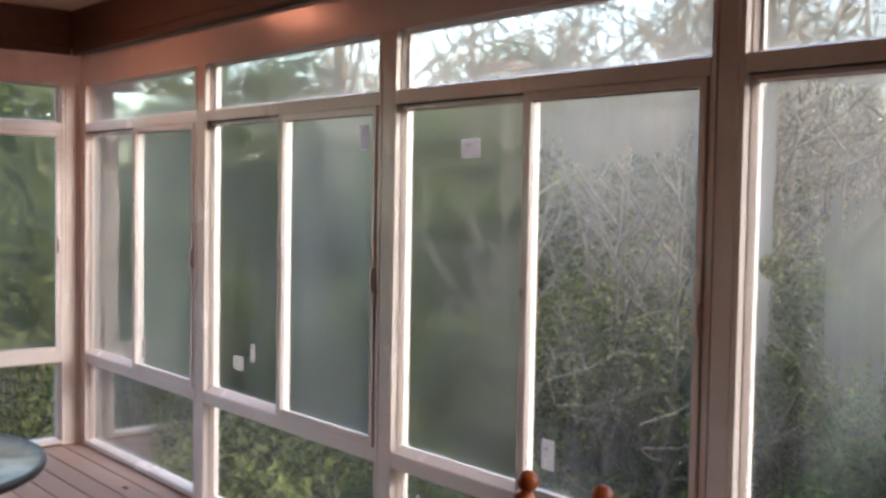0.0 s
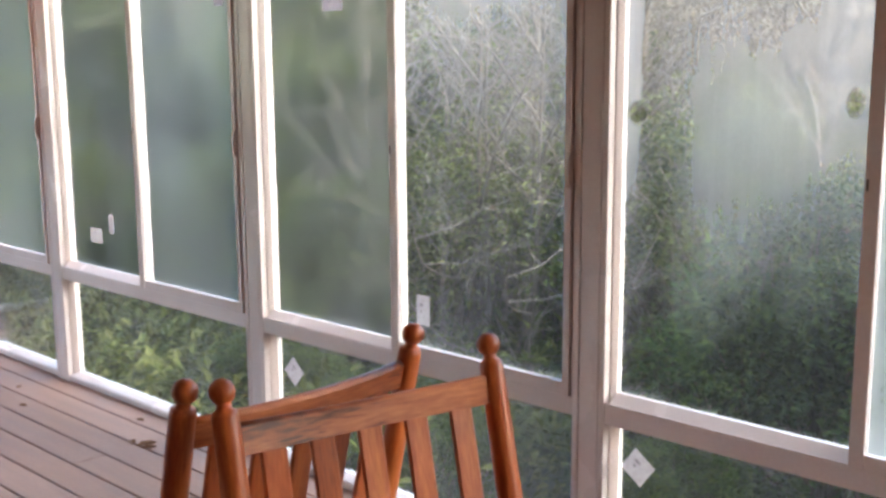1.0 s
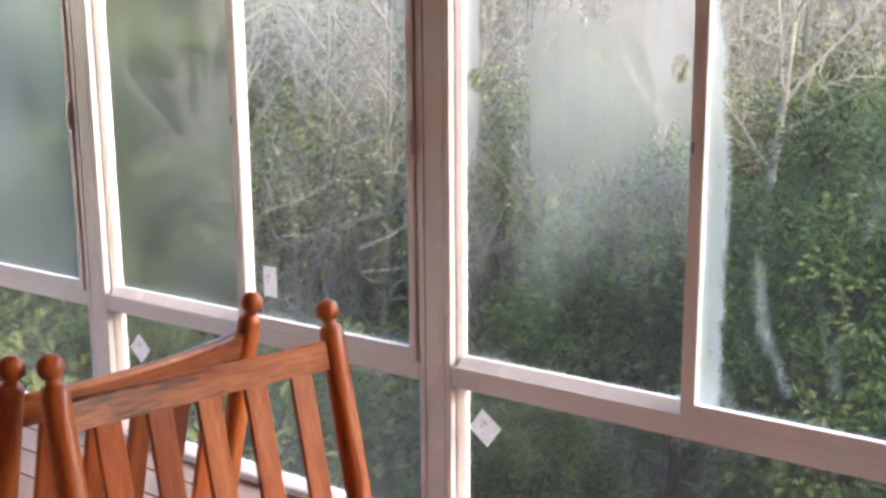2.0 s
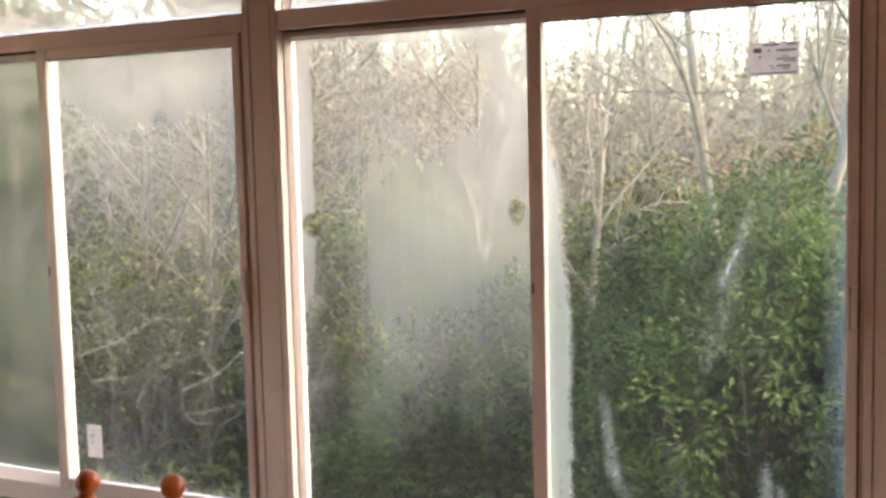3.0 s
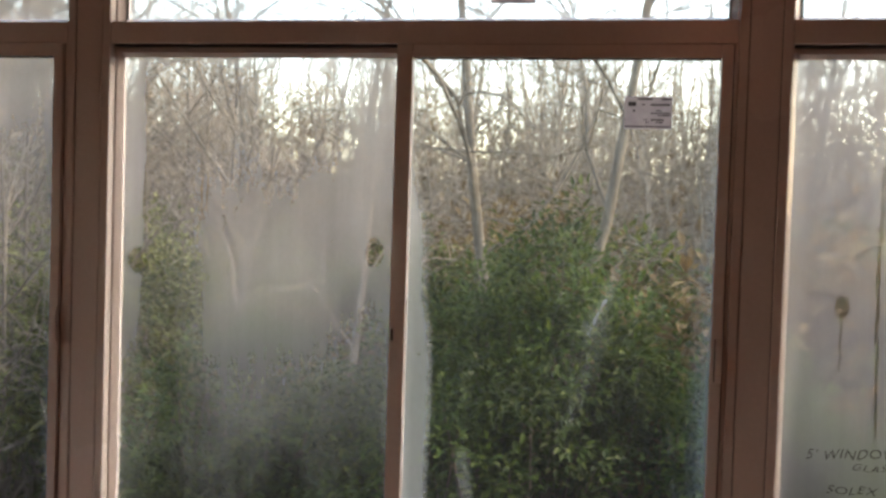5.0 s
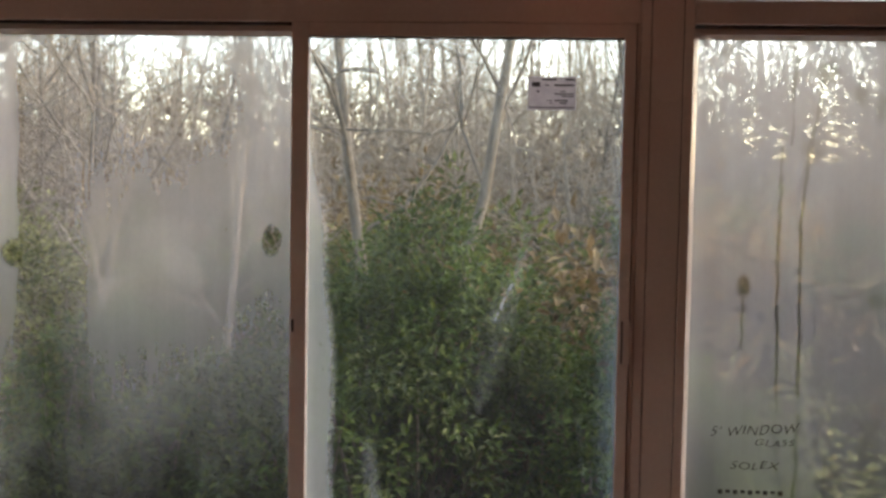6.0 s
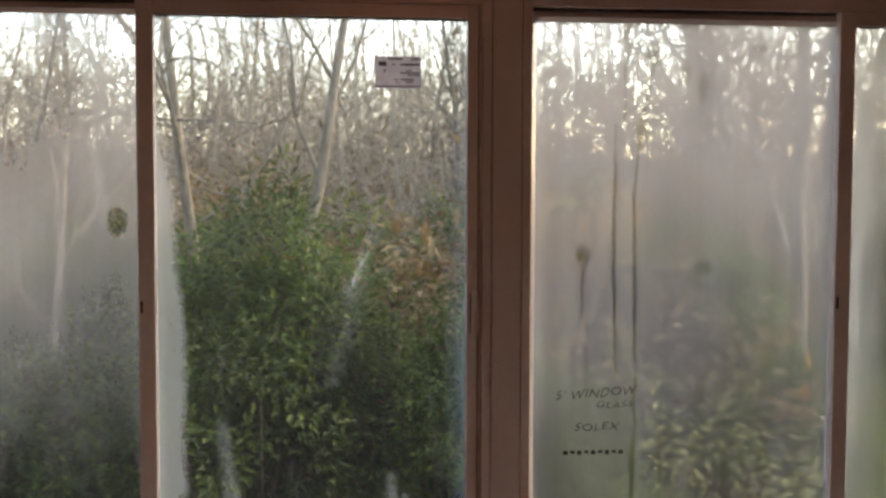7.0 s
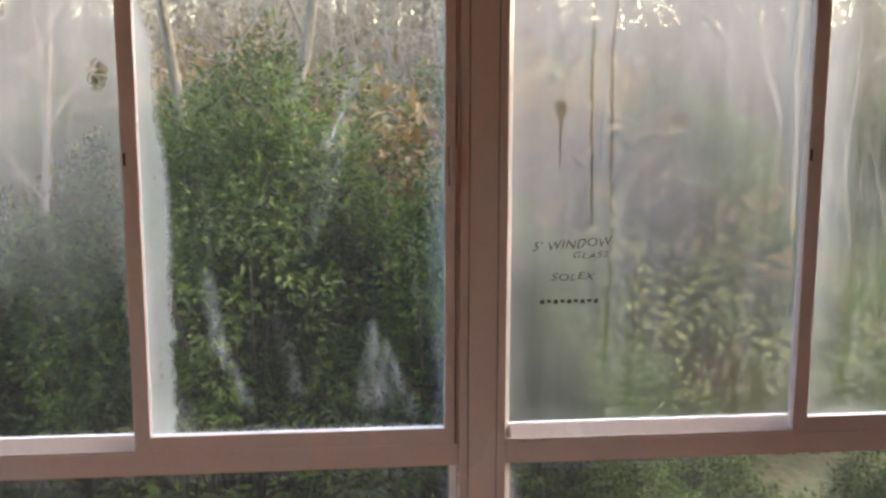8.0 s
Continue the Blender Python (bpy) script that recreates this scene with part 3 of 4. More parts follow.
def rocking_chair(mid, turn, width, top, lean, label):
    """A slat-back rocker. mid: the middle between the two balls; turn: the way it faces, degrees from +x; local x is ahead."""
    t = thing("rocking_chair", label, "rocking chair", pose(mid[0], mid[1], 0, 0, 0, turn), "rocking chairs")
    h, k = width / 2, math.tan(radians(lean))
    back = pose(0, 0, top, 0, -lean, 0)
    run = (top - 0.14) / math.cos(radians(lean))
    for s in (-h, h):
        part("back_post", turned_post(run), CHAIR, t, "turned back post with a ball finial", back @ Matrix.Translation((0, s, 0)))
    # top rail, lightly bowed, with a softened upper edge
    bm = bmesh.new()
    rows = []
    for i in range(13):
        v = -1 + 2 * i / 12
        bow = -0.017 * (1 - v * v)
        lift = -0.004 * (1 - v * v)
        ring = [(-0.011 + bow, -0.120), (0.011 + bow, -0.120), (0.011 + bow, -0.067 + lift), (0.006 + bow, -0.060 + lift), (-0.006 + bow, -0.060 + lift), (-0.011 + bow, -0.067 + lift)]
        rows.append([bm.verts.new((a, v * (h - 0.02), z)) for a, z in ring])
    for a, b in zip(rows, rows[1:]):
        for j in range(6):
            bm.faces.new((a[j], b[j], b[(j + 1) % 6], a[(j + 1) % 6])).smooth = j not in (0, 1, 5)
    bm.faces.new(rows[0])
    bm.faces.new(list(reversed(rows[-1])))
    part("top_rail", bm, CHAIR_RAIL, t, "worn dark-edged top rail", back)
    seat_z = 0.43
    low = (top - seat_z - 0.09) / math.cos(radians(lean))
    part("lower_rail", boxes((-0.012, 0.012, -h + 0.02, h - 0.02, -low - 0.03, -low + 0.03), bevel=0.004), CHAIR_RAIL, t, m=back)
    n = 5
    for i in range(n):
        s = (-1 + 2 * (i + 0.5) / n) * (h - 0.034)
        bow = -0.017 * (1 - (s / h) ** 2)
        part("slat", boxes((bow - 0.006, bow + 0.006, s - 0.026, s + 0.026, -low + 0.02, -0.116), bevel=0.003), CHAIR, t, m=back)
    xb = k * (top - seat_z)
    for i in range(7):
        xs = xb + 0.05 + i * 0.068
        part("seat_slat", boxes((xs - 0.03, xs + 0.03, -h + 0.02, h - 0.02, seat_z - 0.01, seat_z + 0.012), bevel=0.004), CHAIR, t)
    for s in (-h, h):
        part("side_rail", boxes((xb, xb + 0.5, s - 0.018, s + 0.018, seat_z - 0.06, seat_z + 0.0), bevel=0.004), CHAIR, t)
        bm = rod(bmesh.new(), (xb + 0.47, s, 0.07), (xb + 0.47, s, 0.415), 0.022, 0.026)
        part("front_leg", bm, CHAIR, t)
        bm = bmesh.new()
        arc = []
        for i in range(15):
            x = -0.28 + i * 0.068 + xb
            z = 0.002 + 0.16 * ((x - xb - 0.2) ** 2)
            arc.append([bm.verts.new((x, s + d, z + e)) for d, e in ((-0.016, 0), (0.016, 0), (0.016, 0.075), (-0.016, 0.075))])
        for a, b in zip(arc, arc[1:]):
            for j in range(4):
                bm.faces.new((a[j], b[j], b[(j + 1) % 4], a[(j + 1) % 4]))
        bm.faces.new(arc[0])
        bm.faces.new(list(reversed(arc[-1])))
        part("rocker", bm, CHAIR, t)
    return t


rocking_chair((5.968, -1.497), -13.7, 0.585, 1.205, 14, "orange-brown wooden slat-back rocker with ball finials on the deck")
rocking_chair((5.854, -1.541), 179.0, 0.570, 1.205, 14, "reddish wooden slat-back rocker standing back to back with another")

# ---- glass table ----


def glass_table(x, y, r, h):
    t = thing("round_table", "round patio table with a glass top and dark metal rim", "table", Matrix.Translation((x, y, 0)))
    m = Nodes("table_glass")
    v = m.coords()
    col = m.ramp(m.noise(v, 9, 5), [(0.3, (0.16, 0.19, 0.17)), (0.7, (0.3, 0.34, 0.31))])
    b = m.add("ShaderNodeBsdfPrincipled", **{"Base_Color": col, "Roughness": 0.12})
    part("tabletop", lathe([(0.002, -0.006), (r - 0.012, -0.006), (r - 0.012, 0.0), (0.002, 0.0)], 48), m.finish(b.outputs[0]), t, "grey-green textured glass top", Matrix.Translation((0, 0, h)))
    part("rim", lathe([(r - 0.03, -0.03), (r - 0.004, -0.032), (r + 0.004, -0.02), (r + 0.003, 0.0), (r - 0.006, 0.005), (r - 0.012, 0.003), (r - 0.03, -0.012)], 64), RIM, t, "dark metal rim", Matrix.Translation((0, 0, h)))
    for i in range(4):
        a = radians(45 + 90 * i)
        bm = rod(bmesh.new(), (0.42 * math.cos(a), 0.42 * math.sin(a), 0), (0.5 * math.cos(a), 0.5 * math.sin(a), h - 0.02), 0.016, 0.016)
        part("leg", bm, RIM, t)


glass_table(2.93, -2.03, 0.70, 0.74)

# ---- stickers and writing on the glass ----


FADED = surface("faded_print", [(0, (0.16, 0.14, 0.14)), (1, (0.26, 0.24, 0.24))], 30, (0.6, 0.8))


def sticker(win, pane_name, x, z, w, h, material, bars, turn=0.0, label="paper sticker"):
    """A sticker on a pane of a window, x and z in the bay; bars: rows of (x0, x1, z0, z1) in shares of the sticker."""
    host = next(o for o in win.children if o.name.split(".")[0] == pane_name)
    bm = bmesh.new()
    bm.faces.new([bm.verts.new((a * w / 2, -0.001, b * h / 2)) for a, b in ((-1, -1), (1, -1), (1, 1), (-1, 1))])
    n = len(bm.faces)
    for a, b, c, d in bars:
        box(bm, (a - 0.5) * w, (b - 0.5) * w, -0.0017, -0.0013, (c - 0.5) * h, (d - 0.5) * h)
    for i, f in enumerate(bm.faces):
        f.material_index = 1 if i >= n else 0
    ob = new("sticker", mesh_of("sticker", bm, material, INK if len(bars) > 4 else FADED))
    ob.parent = host
    ob.matrix_basis = Matrix.Translation((x - host.location.x, 0, z - host.location.z)) @ Matrix.Rotation(radians(turn), 4, "Y")
    return tagged(ob, label)


PRINT = [(0.28, 0.6, 0.9, 0.95), (0.78, 0.97, 0.9, 0.95), (0.08, 0.25, 0.7, 0.84), (0.19, 0.23, 0.52, 0.6), (0.36, 0.44, 0.73, 0.77), (0.55, 0.96, 0.72, 0.78), (0.66, 0.8, 0.55, 0.58),
         (0.55, 0.96, 0.47, 0.51), (0.7, 0.96, 0.4, 0.44), (0.4, 0.5, 0.27, 0.3), (0.56, 0.84, 0.26, 0.31), (0.45, 0.52, 0.19, 0.22), (0.66, 0.82, 0.19, 0.23), (0.02, 0.97, 0.05, 0.09)]
FAINT = [(0.25, 0.5, 0.62, 0.72), (0.3, 0.42, 0.4, 0.5)]
sticker(WINDOWS[4], "sash_pane", 1.482, 2.052, 0.119, 0.082, PAPER, PRINT, label="printed white maker's sticker")
sticker(WINDOWS[4], "transom_pane", 1.122, 2.376, 0.119, 0.076, PAPER, PRINT, label="printed white maker's sticker")
sticker(WINDOWS[3], "fixed_pane", 0.457, 2.022, 0.12, 0.078, PAPER, FAINT, label="printed white maker's sticker")
sticker(WINDOWS[2], "sash_pane", 1.570, 2.086, 0.072, 0.115, PAPER, FAINT, label="printed white maker's sticker")
sticker(WINDOWS[2], "fixed_pane", 0.317, 0.868, 0.12, 0.08, WHITE_TAG, FAINT[:1], label="white paper tag")
sticker(WINDOWS[2], "fixed_pane", 0.480, 0.944, 0.05, 0.1, WHITE_TAG, FAINT[:1], label="white paper tag")
sticker(WINDOWS[3], "sash_pane", 0.983, 0.847, 0.07, 0.118, WHITE_TAG, FAINT, label="white paper tag")
sticker(WINDOWS[1], "sash_pane", 0.965, 0.809, 0.06, 0.12, WHITE_TAG, FAINT[:1], label="white paper tag")
sticker(WINDOWS[1], "low_pane", 0.07, 0.50, 0.07, 0.1, WHITE_TAG, FAINT[:1], label="white paper tag")
sticker(WINDOWS[3], "low_pane", 0.136, 0.430, 0.095, 0.095, WHITE_TAG, FAINT, 42, "white paper tag stuck on a corner")
sticker(WINDOWS[4], "low_pane", 0.100, 0.452, 0.095, 0.095, WHITE_TAG, FAINT, 36, "white paper tag stuck on a corner")


def writing(win, words, x0, x1, z, size, turn=0.0):
    """Thin marker capitals between x0 and x1 in the bay."""
    host = next(o for o in win.children if o.name.split(".")[0] == "fixed_pane")
    cu = bpy.data.curves.new("writing", "FONT")
    cu.body, cu.size, cu.shear, cu.extrude, cu.offset, cu.space_character = words, size, 0.3, 0.0003, -0.0002, 1.1
    tmp = bpy.data.objects.new("writing_curve", cu)
    me = bpy.data.meshes.new_from_object(tmp)
    bpy.data.objects.remove(tmp)
    me.name = "writing"
    wide = (x1 - x0) / max(v.co.x for v in me.vertices)
    for v in me.vertices:
        v.co.x *= wide
        v.co.y += 0.0025 * math.sin(v.co.x * 90)
    me.materials.clear()
    me.materials.append(INK)
    ob = new("writing", me)
    ob.parent = host
    ob.matrix_basis = Matrix.Translation((x0 - host.location.x, -0.001, z - host.location.z)) @ Matrix.Rotation(radians(90), 4, "X") @ Matrix.Rotation(radians(turn), 4, "Z")
    tagged(ob, "dark marker handwriting")


writing(WINDOWS[5], "5' WINDOW", 0.076, 0.304, 1.186, 0.034, turn=4)
writing(WINDOWS[5], "GLASS", 0.187, 0.292, 1.164, 0.024, turn=1)
writing(WINDOWS[5], "SOLEX", 0.128, 0.256, 1.102, 0.028, turn=2)
host5 = next(o for o in WINDOWS[5].children if o.name.startswith("fixed_pane"))
bm = bmesh.new()
for i in range(9):
    x0 = 0.101 + i * 0.019 - host5.location.x
    box(bm, x0, x0 + 0.012, -0.0012, -0.0005, 1.038 - host5.location.z + 0.003 * (i % 2), 1.049 - host5.location.z)
part("marker_bars", bm, INK, host5, "illegible dark marker line")

# ---- trees and shrubs ----


def tube(verts, faces, pts, radii, sides):
    """Adds a tapered tube along pts to the lists."""
    base = len(verts)
    prev = None
    for i, (p, r) in enumerate(zip(pts, radii)):
        d = (pts[min(i + 1, len(pts) - 1)] - pts[max(i - 1, 0)]).normalized()
        u = d.orthogonal().normalized() if prev is None else (prev - d * prev.dot(d)).normalized()
        prev = u
        w = d.cross(u)
        for k in range(sides):
            a = 2 * math.pi * k / sides
            verts.append(p + (u * math.cos(a) + w * math.sin(a)) * r)
    for i in range(len(pts) - 1):
        for k in range(sides):
            a, b = base + i * sides + k, base + i * sides + (k + 1) % sides
            faces.append((a, b, b + sides, a + sides))


def limb(rng, start, way, length, radius, steps, wander, droop=0.0):
    pts, d = [start.copy()], way.normalized()
    for _ in range(steps):
        d = (d + Vector((rng.gauss(0, wander), rng.gauss(0, wander), rng.gauss(0, wander) - droop))).normalized()
        pts.append(pts[-1] + d * length / steps)
    return pts, [radius * (1 - 0.8 * i / steps) + 0.002 for i in range(steps + 1)]


def raw_mesh(name, verts, faces, material, smooth=True):
    me = bpy.data.meshes.new(name)
    me.from_pydata([tuple(v) for v in verts], [], faces)
    me.materials.append(material)
    me.polygons.foreach_set("use_smooth", [smooth] * len(faces))
    return me


def bare_wood(rng, height, radius, lean, first, limbs, twigs, fork=0.6, detail=1.0):
    """Trunk and crown of a leafless tree, as two lists of tubes."""
    tv, tf, cv, cf = [], [], [], []
    pts, rad = limb(rng, Vector((0, 0, -0.3)), Vector((lean[0], lean[1], 1)), height, radius, 9, 0.045)
    tube(tv, tf, pts, rad, 8)
    for i in range(limbs):
        s = first + (0.97 - first) * (i + rng.random()) / limbs
        j = min(int(s * 9), 8)
        p = pts[j].lerp(pts[j + 1], s * 9 - j)
        a = rng.random() * 6.283
        out = Vector((math.cos(a), math.sin(a), fork + rng.random() * 0.7))
        ln = height * (0.16 + 0.3 * (1 - s)) * (0.6 + 0.7 * rng.random())
        q, qr = limb(rng, p, out, ln, max(rad[j] * 0.42, 0.012), 5, 0.16, -0.03)
        tube(cv, cf, q, qr, 5)
        for k in range(twigs):
            b = 1 + k * 4 // max(twigs, 1)
            o = Vector((rng.gauss(0, 1), rng.gauss(0, 1), rng.gauss(0.5, 0.6)))
            tq, tr = limb(rng, q[min(b, 5)], o, ln * (0.25 + 0.35 * rng.random()), max(qr[b] * 0.5, 0.006), 3, 0.25)
            tube(cv, cf, tq, tr, 3)
            for _ in range(2):
                o2 = Vector((rng.gauss(0, 1), rng.gauss(0, 1), rng.gauss(0.4, 0.6)))
                uq, ur = limb(rng, tq[rng.randint(1, 3)], o2, ln * 0.2, 0.005, 2, 0.3)
                tube(cv, cf, uq, ur, 3)
    return tv, tf, cv, cf


def bare_tree(seed, height, radius, lean=(0, 0), first=0.3, limbs=14, twigs=6, bark=BARK, label="leafless woodland tree with grey bark"):
    rng = random.Random(seed)
    tv, tf, cv, cf = bare_wood(rng, height, radius, lean, first, limbs, twigs)
    t = thing("bare_tree", label, "tree", group="bare trees")
    for nm, v, f in (("trunk", tv, tf), ("crown", cv, cf)):
        ob = new(nm, raw_mesh(nm, v, f, bark))
        ob.parent = t
    return t


def leaves(rng, clumps, per, size, spread):
    """Pointed leaves, folded along the rib, set in whorls round the clumps (place, outward way), their faces turned up and outward."""
    verts, faces = [], []
    for c, out in clumps:
        for _ in range(per):
            d = Vector((rng.gauss(0, 1), rng.gauss(0, 1), rng.gauss(0, 0.7))).normalized()
            p = c + (d + out * 0.4) * spread * rng.random() ** 0.6 + Vector((rng.gauss(0, 1), rng.gauss(0, 1), rng.gauss(0, 1))) * spread * 0.22
            ln, w = size * (0.7 + 0.6 * rng.random()), size * 0.24
            d = (d + out * 0.5 + Vector((0, 0, -0.45 * rng.random()))).normalized()
            s = d.cross(out * 0.5 + Vector((rng.gauss(0, 0.25), rng.gauss(0, 0.25), 1))).normalized()
            n = s.cross(d)
            b = len(verts)
            m = p + d * ln * 0.45
            verts += [p, m + s * w + n * w * 0.3, p + d * ln - n * ln * 0.12, m - s * w + n * w * 0.3]
            faces += [(b, b + 1, b + 2), (b, b + 2, b + 3)]
    return verts, faces


def shrub(seed, w, h, clumps, per, size, material, label, group, low=0.05, spread=0.14, lobes_n=13):
    """A broad-leaved bush: bent stems from the ground and a crown of leafy lobes with dark gaps between them."""
    rng = random.Random(seed)
    t = thing("shrub", label, "shrub", group=group)
    sv, sf, spots = [], [], []
    lobes = []
    for i in range(lobes_n):
        a, q = 2.4 * i + rng.random(), math.sqrt((i + 0.5) / lobes_n)
        lobes.append((Vector((math.cos(a) * q * w * 0.36, math.sin(a) * q * w * 0.36, h * (0.8 - 0.42 * q * q + rng.uniform(-0.1, 0.08)))), rng.uniform(0.3, 0.44)))
    for i in range(clumps):
        c, r = lobes[i % len(lobes)]
        d = Vector((rng.gauss(0, 1), rng.gauss(0, 1), rng.gauss(0.35, 0.8))).normalized()
        p = c + Vector((d.x * r * w * 0.45, d.y * r * w * 0.45, d.z * r * h * 0.5)) * (0.7 + 0.4 * rng.random())
        if p.z > low * h * (0.7 + 0.6 * rng.random()):
            spots.append((p, (d + Vector((0, 0, 0.35))).normalized()))
    for i in range(0, len(spots), 8):
        p = spots[i][0]
        foot = Vector((p.x * 0.2, p.y * 0.2, -0.3))
        mid = foot.lerp(p, 0.55) + Vector((rng.gauss(0, 0.12), rng.gauss(0, 0.12), h * 0.08))
        tube(sv, sf, [foot, foot.lerp(mid, 0.5) + Vector((rng.gauss(0, 0.06), rng.gauss(0, 0.06), 0)), mid, p], [0.026, 0.02, 0.013, 0.004], 5)
    lv, lf = leaves(rng, spots, per, size, spread)
    ob = new("stems", raw_mesh("stems", sv, sf, BARK))
    ob.parent = t
    ob = new("crown", raw_mesh("crown", lv, lf, material, False))
    ob.parent = t
    return t


def headroom(x, y):
    """How tall a tree may stand at a place: low towards the open sky ahead, taller where the wood closes in on the west."""
    far = math.hypot(x - 7.2, y + 2.8)
    west = math.degrees(math.atan2(7.2 - x, y + 2.8))
    up = 11.0 + 0.5 * max(0.0, west - 22) + 0.8 * max(0.0, -4 - west)
    return max(2.5, far * math.tan(radians(min(up, 28))) + 1.9 - rise(x, y))


def put(t, x, y, turn=0.0, size=1.0, sink=0.0):
    t.matrix_basis = Matrix.Translation((x, y, rise(x, y) - sink)) @ Matrix.Rotation(radians(turn), 4, "Z") @ Matrix.Scale(size, 4)
    return t


def again(t, x, y, turn=0.0, size=1.0):
    c = copy_thing(t, Matrix.Identity(4))
    return put(c, x, y, turn, size)


def kept_low(x, y, height, size):
    """Shrubs stay under the bare treetops."""
    far = math.hypot(x - 7.2, y + 2.8)
    west = math.degrees(math.atan2(7.2 - x, y + 2.8))
    up = 0.3 + 0.45 * max(0.0, west - 28)
    return min(size, (far * math.tan(radians(up)) + 1.8 - rise(x, y)) / height)


LAUREL_LABEL = "dense evergreen shrub with glossy green leaves outside"
s1 = put(shrub(1, 3.3, 3.1, 820, 40, 0.064, LAUREL, LAUREL_LABEL, "evergreen shrubs", low=0.3, spread=0.13), 6.2, 3.5, 0, 0.96)
s2 = put(shrub(2, 2.6, 2.3, 520, 38, 0.066, LAUREL, LAUREL_LABEL, "evergreen shrubs", low=0.15, spread=0.13), 4.5, 3.9, 20)
s3 = put(shrub(3, 4.0, 3.7, 330, 26, 0.12, OLIVE, "tall olive-green understory shrub in the wood", "olive shrubs", spread=0.2), -1.8, 7.8)
s4 = put(shrub(4, 2.6, 2.8, 330, 28, 0.085, OLIVE, "olive-green understory shrub in the wood", "olive shrubs", spread=0.17), 2.5, 5.2, 40)
s5 = put(shrub(5, 3.0, 2.0, 170, 20, 0.10, RUST, "rust-brown shrub with dead leaves in the wood", "rusty shrubs", spread=0.2), 6.2, 6.4)
s6 = put(shrub(6, 3.2, 2.9, 260, 14, 0.085, YELLOW, "straggly thicket shrub with thin yellowing leaves", "yellowing shrubs", spread=0.22), 1.6, 5.4)
for x, y, r, s in ((7.6, 3.2, 130, 0.82), (9.6, 5.6, 220, 0.9)):
    again(s1, x, y, r, s)
for x, y, r, s in ((6.3, 1.9, 50, 0.5), (8.2, 2.1, 150, 0.55), (7.3, 1.6, 90, 0.42), (9.2, 1.5, 330, 0.42), (8.7, 3.2, 60, 0.6), (4.4, 2.2, 250, 0.55), (2.6, 2.2, 20, 0.5), (10.0, 2.3, 100, 0.55), (5.4, 4.8, 140, 0.85), (0.6, 2.4, 300, 0.55)):
    again(s2, x, y, r, s)
for x, y, r, s in ((-4.8, 3.6, 60, 0.6), (-8.5, 4.6, 170, 0.8), (-2.6, 4.4, 250, 0.6), (-0.2, 4.0, 20, 0.6), (-5.5, 8.5, 100, 1.2), (-11.0, 7.0, 30, 1.4), (-15.0, 10.0, 200, 1.7), (-7.0, 13.0, 160, 1.5), (-1.0, 13.0, 70, 1.2),
                   (-6.5, -0.6, 220, 1.2), (-7.5, -4.5, 10, 1.3), (-16.0, 3.0, 90, 1.8), (-21.0, 9.0, 40, 2.0), (-12.0, 16.0, 250, 1.8), (8.6, 9.5, 0, 0.8), (-4.4, 0.9, 80, 0.9), (-9.0, 1.6, 210, 1.4), (-10.5, -2.0, 310, 1.6), (-5.2, -2.6, 160, 1.0), (-3.2, 6.2, 140, 0.9), (-9.5, 10.0, 300, 1.3)):
    again(s3, x, y, r, kept_low(x, y, 3.7, s))
for x, y, r, s in ((0.4, 4.8, 60, 0.9), (2.4, 6.8, 200, 1.0), (-0.4, 7.0, 20, 1.05), (1.2, 8.6, 150, 1.1), (9.4, 7.0, 80, 0.9), (8.6, 4.6, 100, 0.8)):
    again(s6, x, y, r, kept_low(x, y, 2.9, s))
for k, x, y, r, s in ((s4, 6.3, 5.4, 70, 1.15), (s4, 5.0, 7.0, 160, 1.0), (s5, 7.3, 5.0, 40, 1.35), (s5, 8.4, 6.2, 200, 1.5), (s5, 5.2, 8.0, 90, 1.3)):
    again(k, x, y, r, s)
brush = random.Random(9)
for i in range(44):
    y = 8.5 + 26 * brush.random()
    x = 5 + (brush.random() - 0.6) * (8 + 1.8 * y)
    k = (s5, s6, s4, s3)[i % 4]
    again(k, x, y, brush.random() * 360, kept_low(x, y, (2.0, 2.9, 2.8, 3.7)[i % 4], 0.8 + 0.7 * brush.random()))

t1 = put(bare_tree(11, 11, 0.13, (0.02, 0), 0.2, 18, 6), -4.0, 15)
t2 = put(bare_tree(12, 13, 0.17, (-0.03, 0.02), 0.2, 18, 6), -8.5, 19)
t3 = put(bare_tree(13, 8, 0.07, (0.08, 0), 0.12, 18, 7, PALE_BARK, label="slender leafless sapling with thin twigs"), -0.5, 9)
t4 = put(bare_tree(14, 9, 0.08, (-0.06, 0), 0.12, 18, 7, PALE_BARK, "pale-barked leafless tree with forked limbs"), -3.5, 17)
put(bare_tree(24, 4.0, 0.045, (0.06, 0), 0.55, 7, 4, PALE_BARK, "young pale-barked birch with thin twigs"), 3.05, 6.1)
put(bare_tree(27, 4.2, 0.05, (0.05, 0), 0.5, 8, 4, PALE_BARK, "pale forked sapling behind the evergreen shrubs"), 4.75, 5.2)
put(bare_tree(15, 6.6, 0.058, (0.0, 0), 0.45, 11, 5, BARK, "straight pale-barked tree trunk"), 5.93, 4.6)
put(bare_tree(16, 6.4, 0.062, (0.31, 0.02), 0.55, 9, 5, BARK, "leaning pale-barked tree in the wood"), 5.7, 4.35)
sapling = put(bare_tree(29, 4.6, 0.022, (0.1, 0), 0.1, 12, 4, BARK, "thin dark-stemmed sapling in the thicket"), 1.0, 4.6)
wood = random.Random(19)
for i in range(30):
    x, y = -1.0 + 4.2 * wood.random(), 3.8 + 6.0 * wood.random()
    again(sapling, x, y, wood.random() * 360, 0.8 + 0.5 * wood.random())
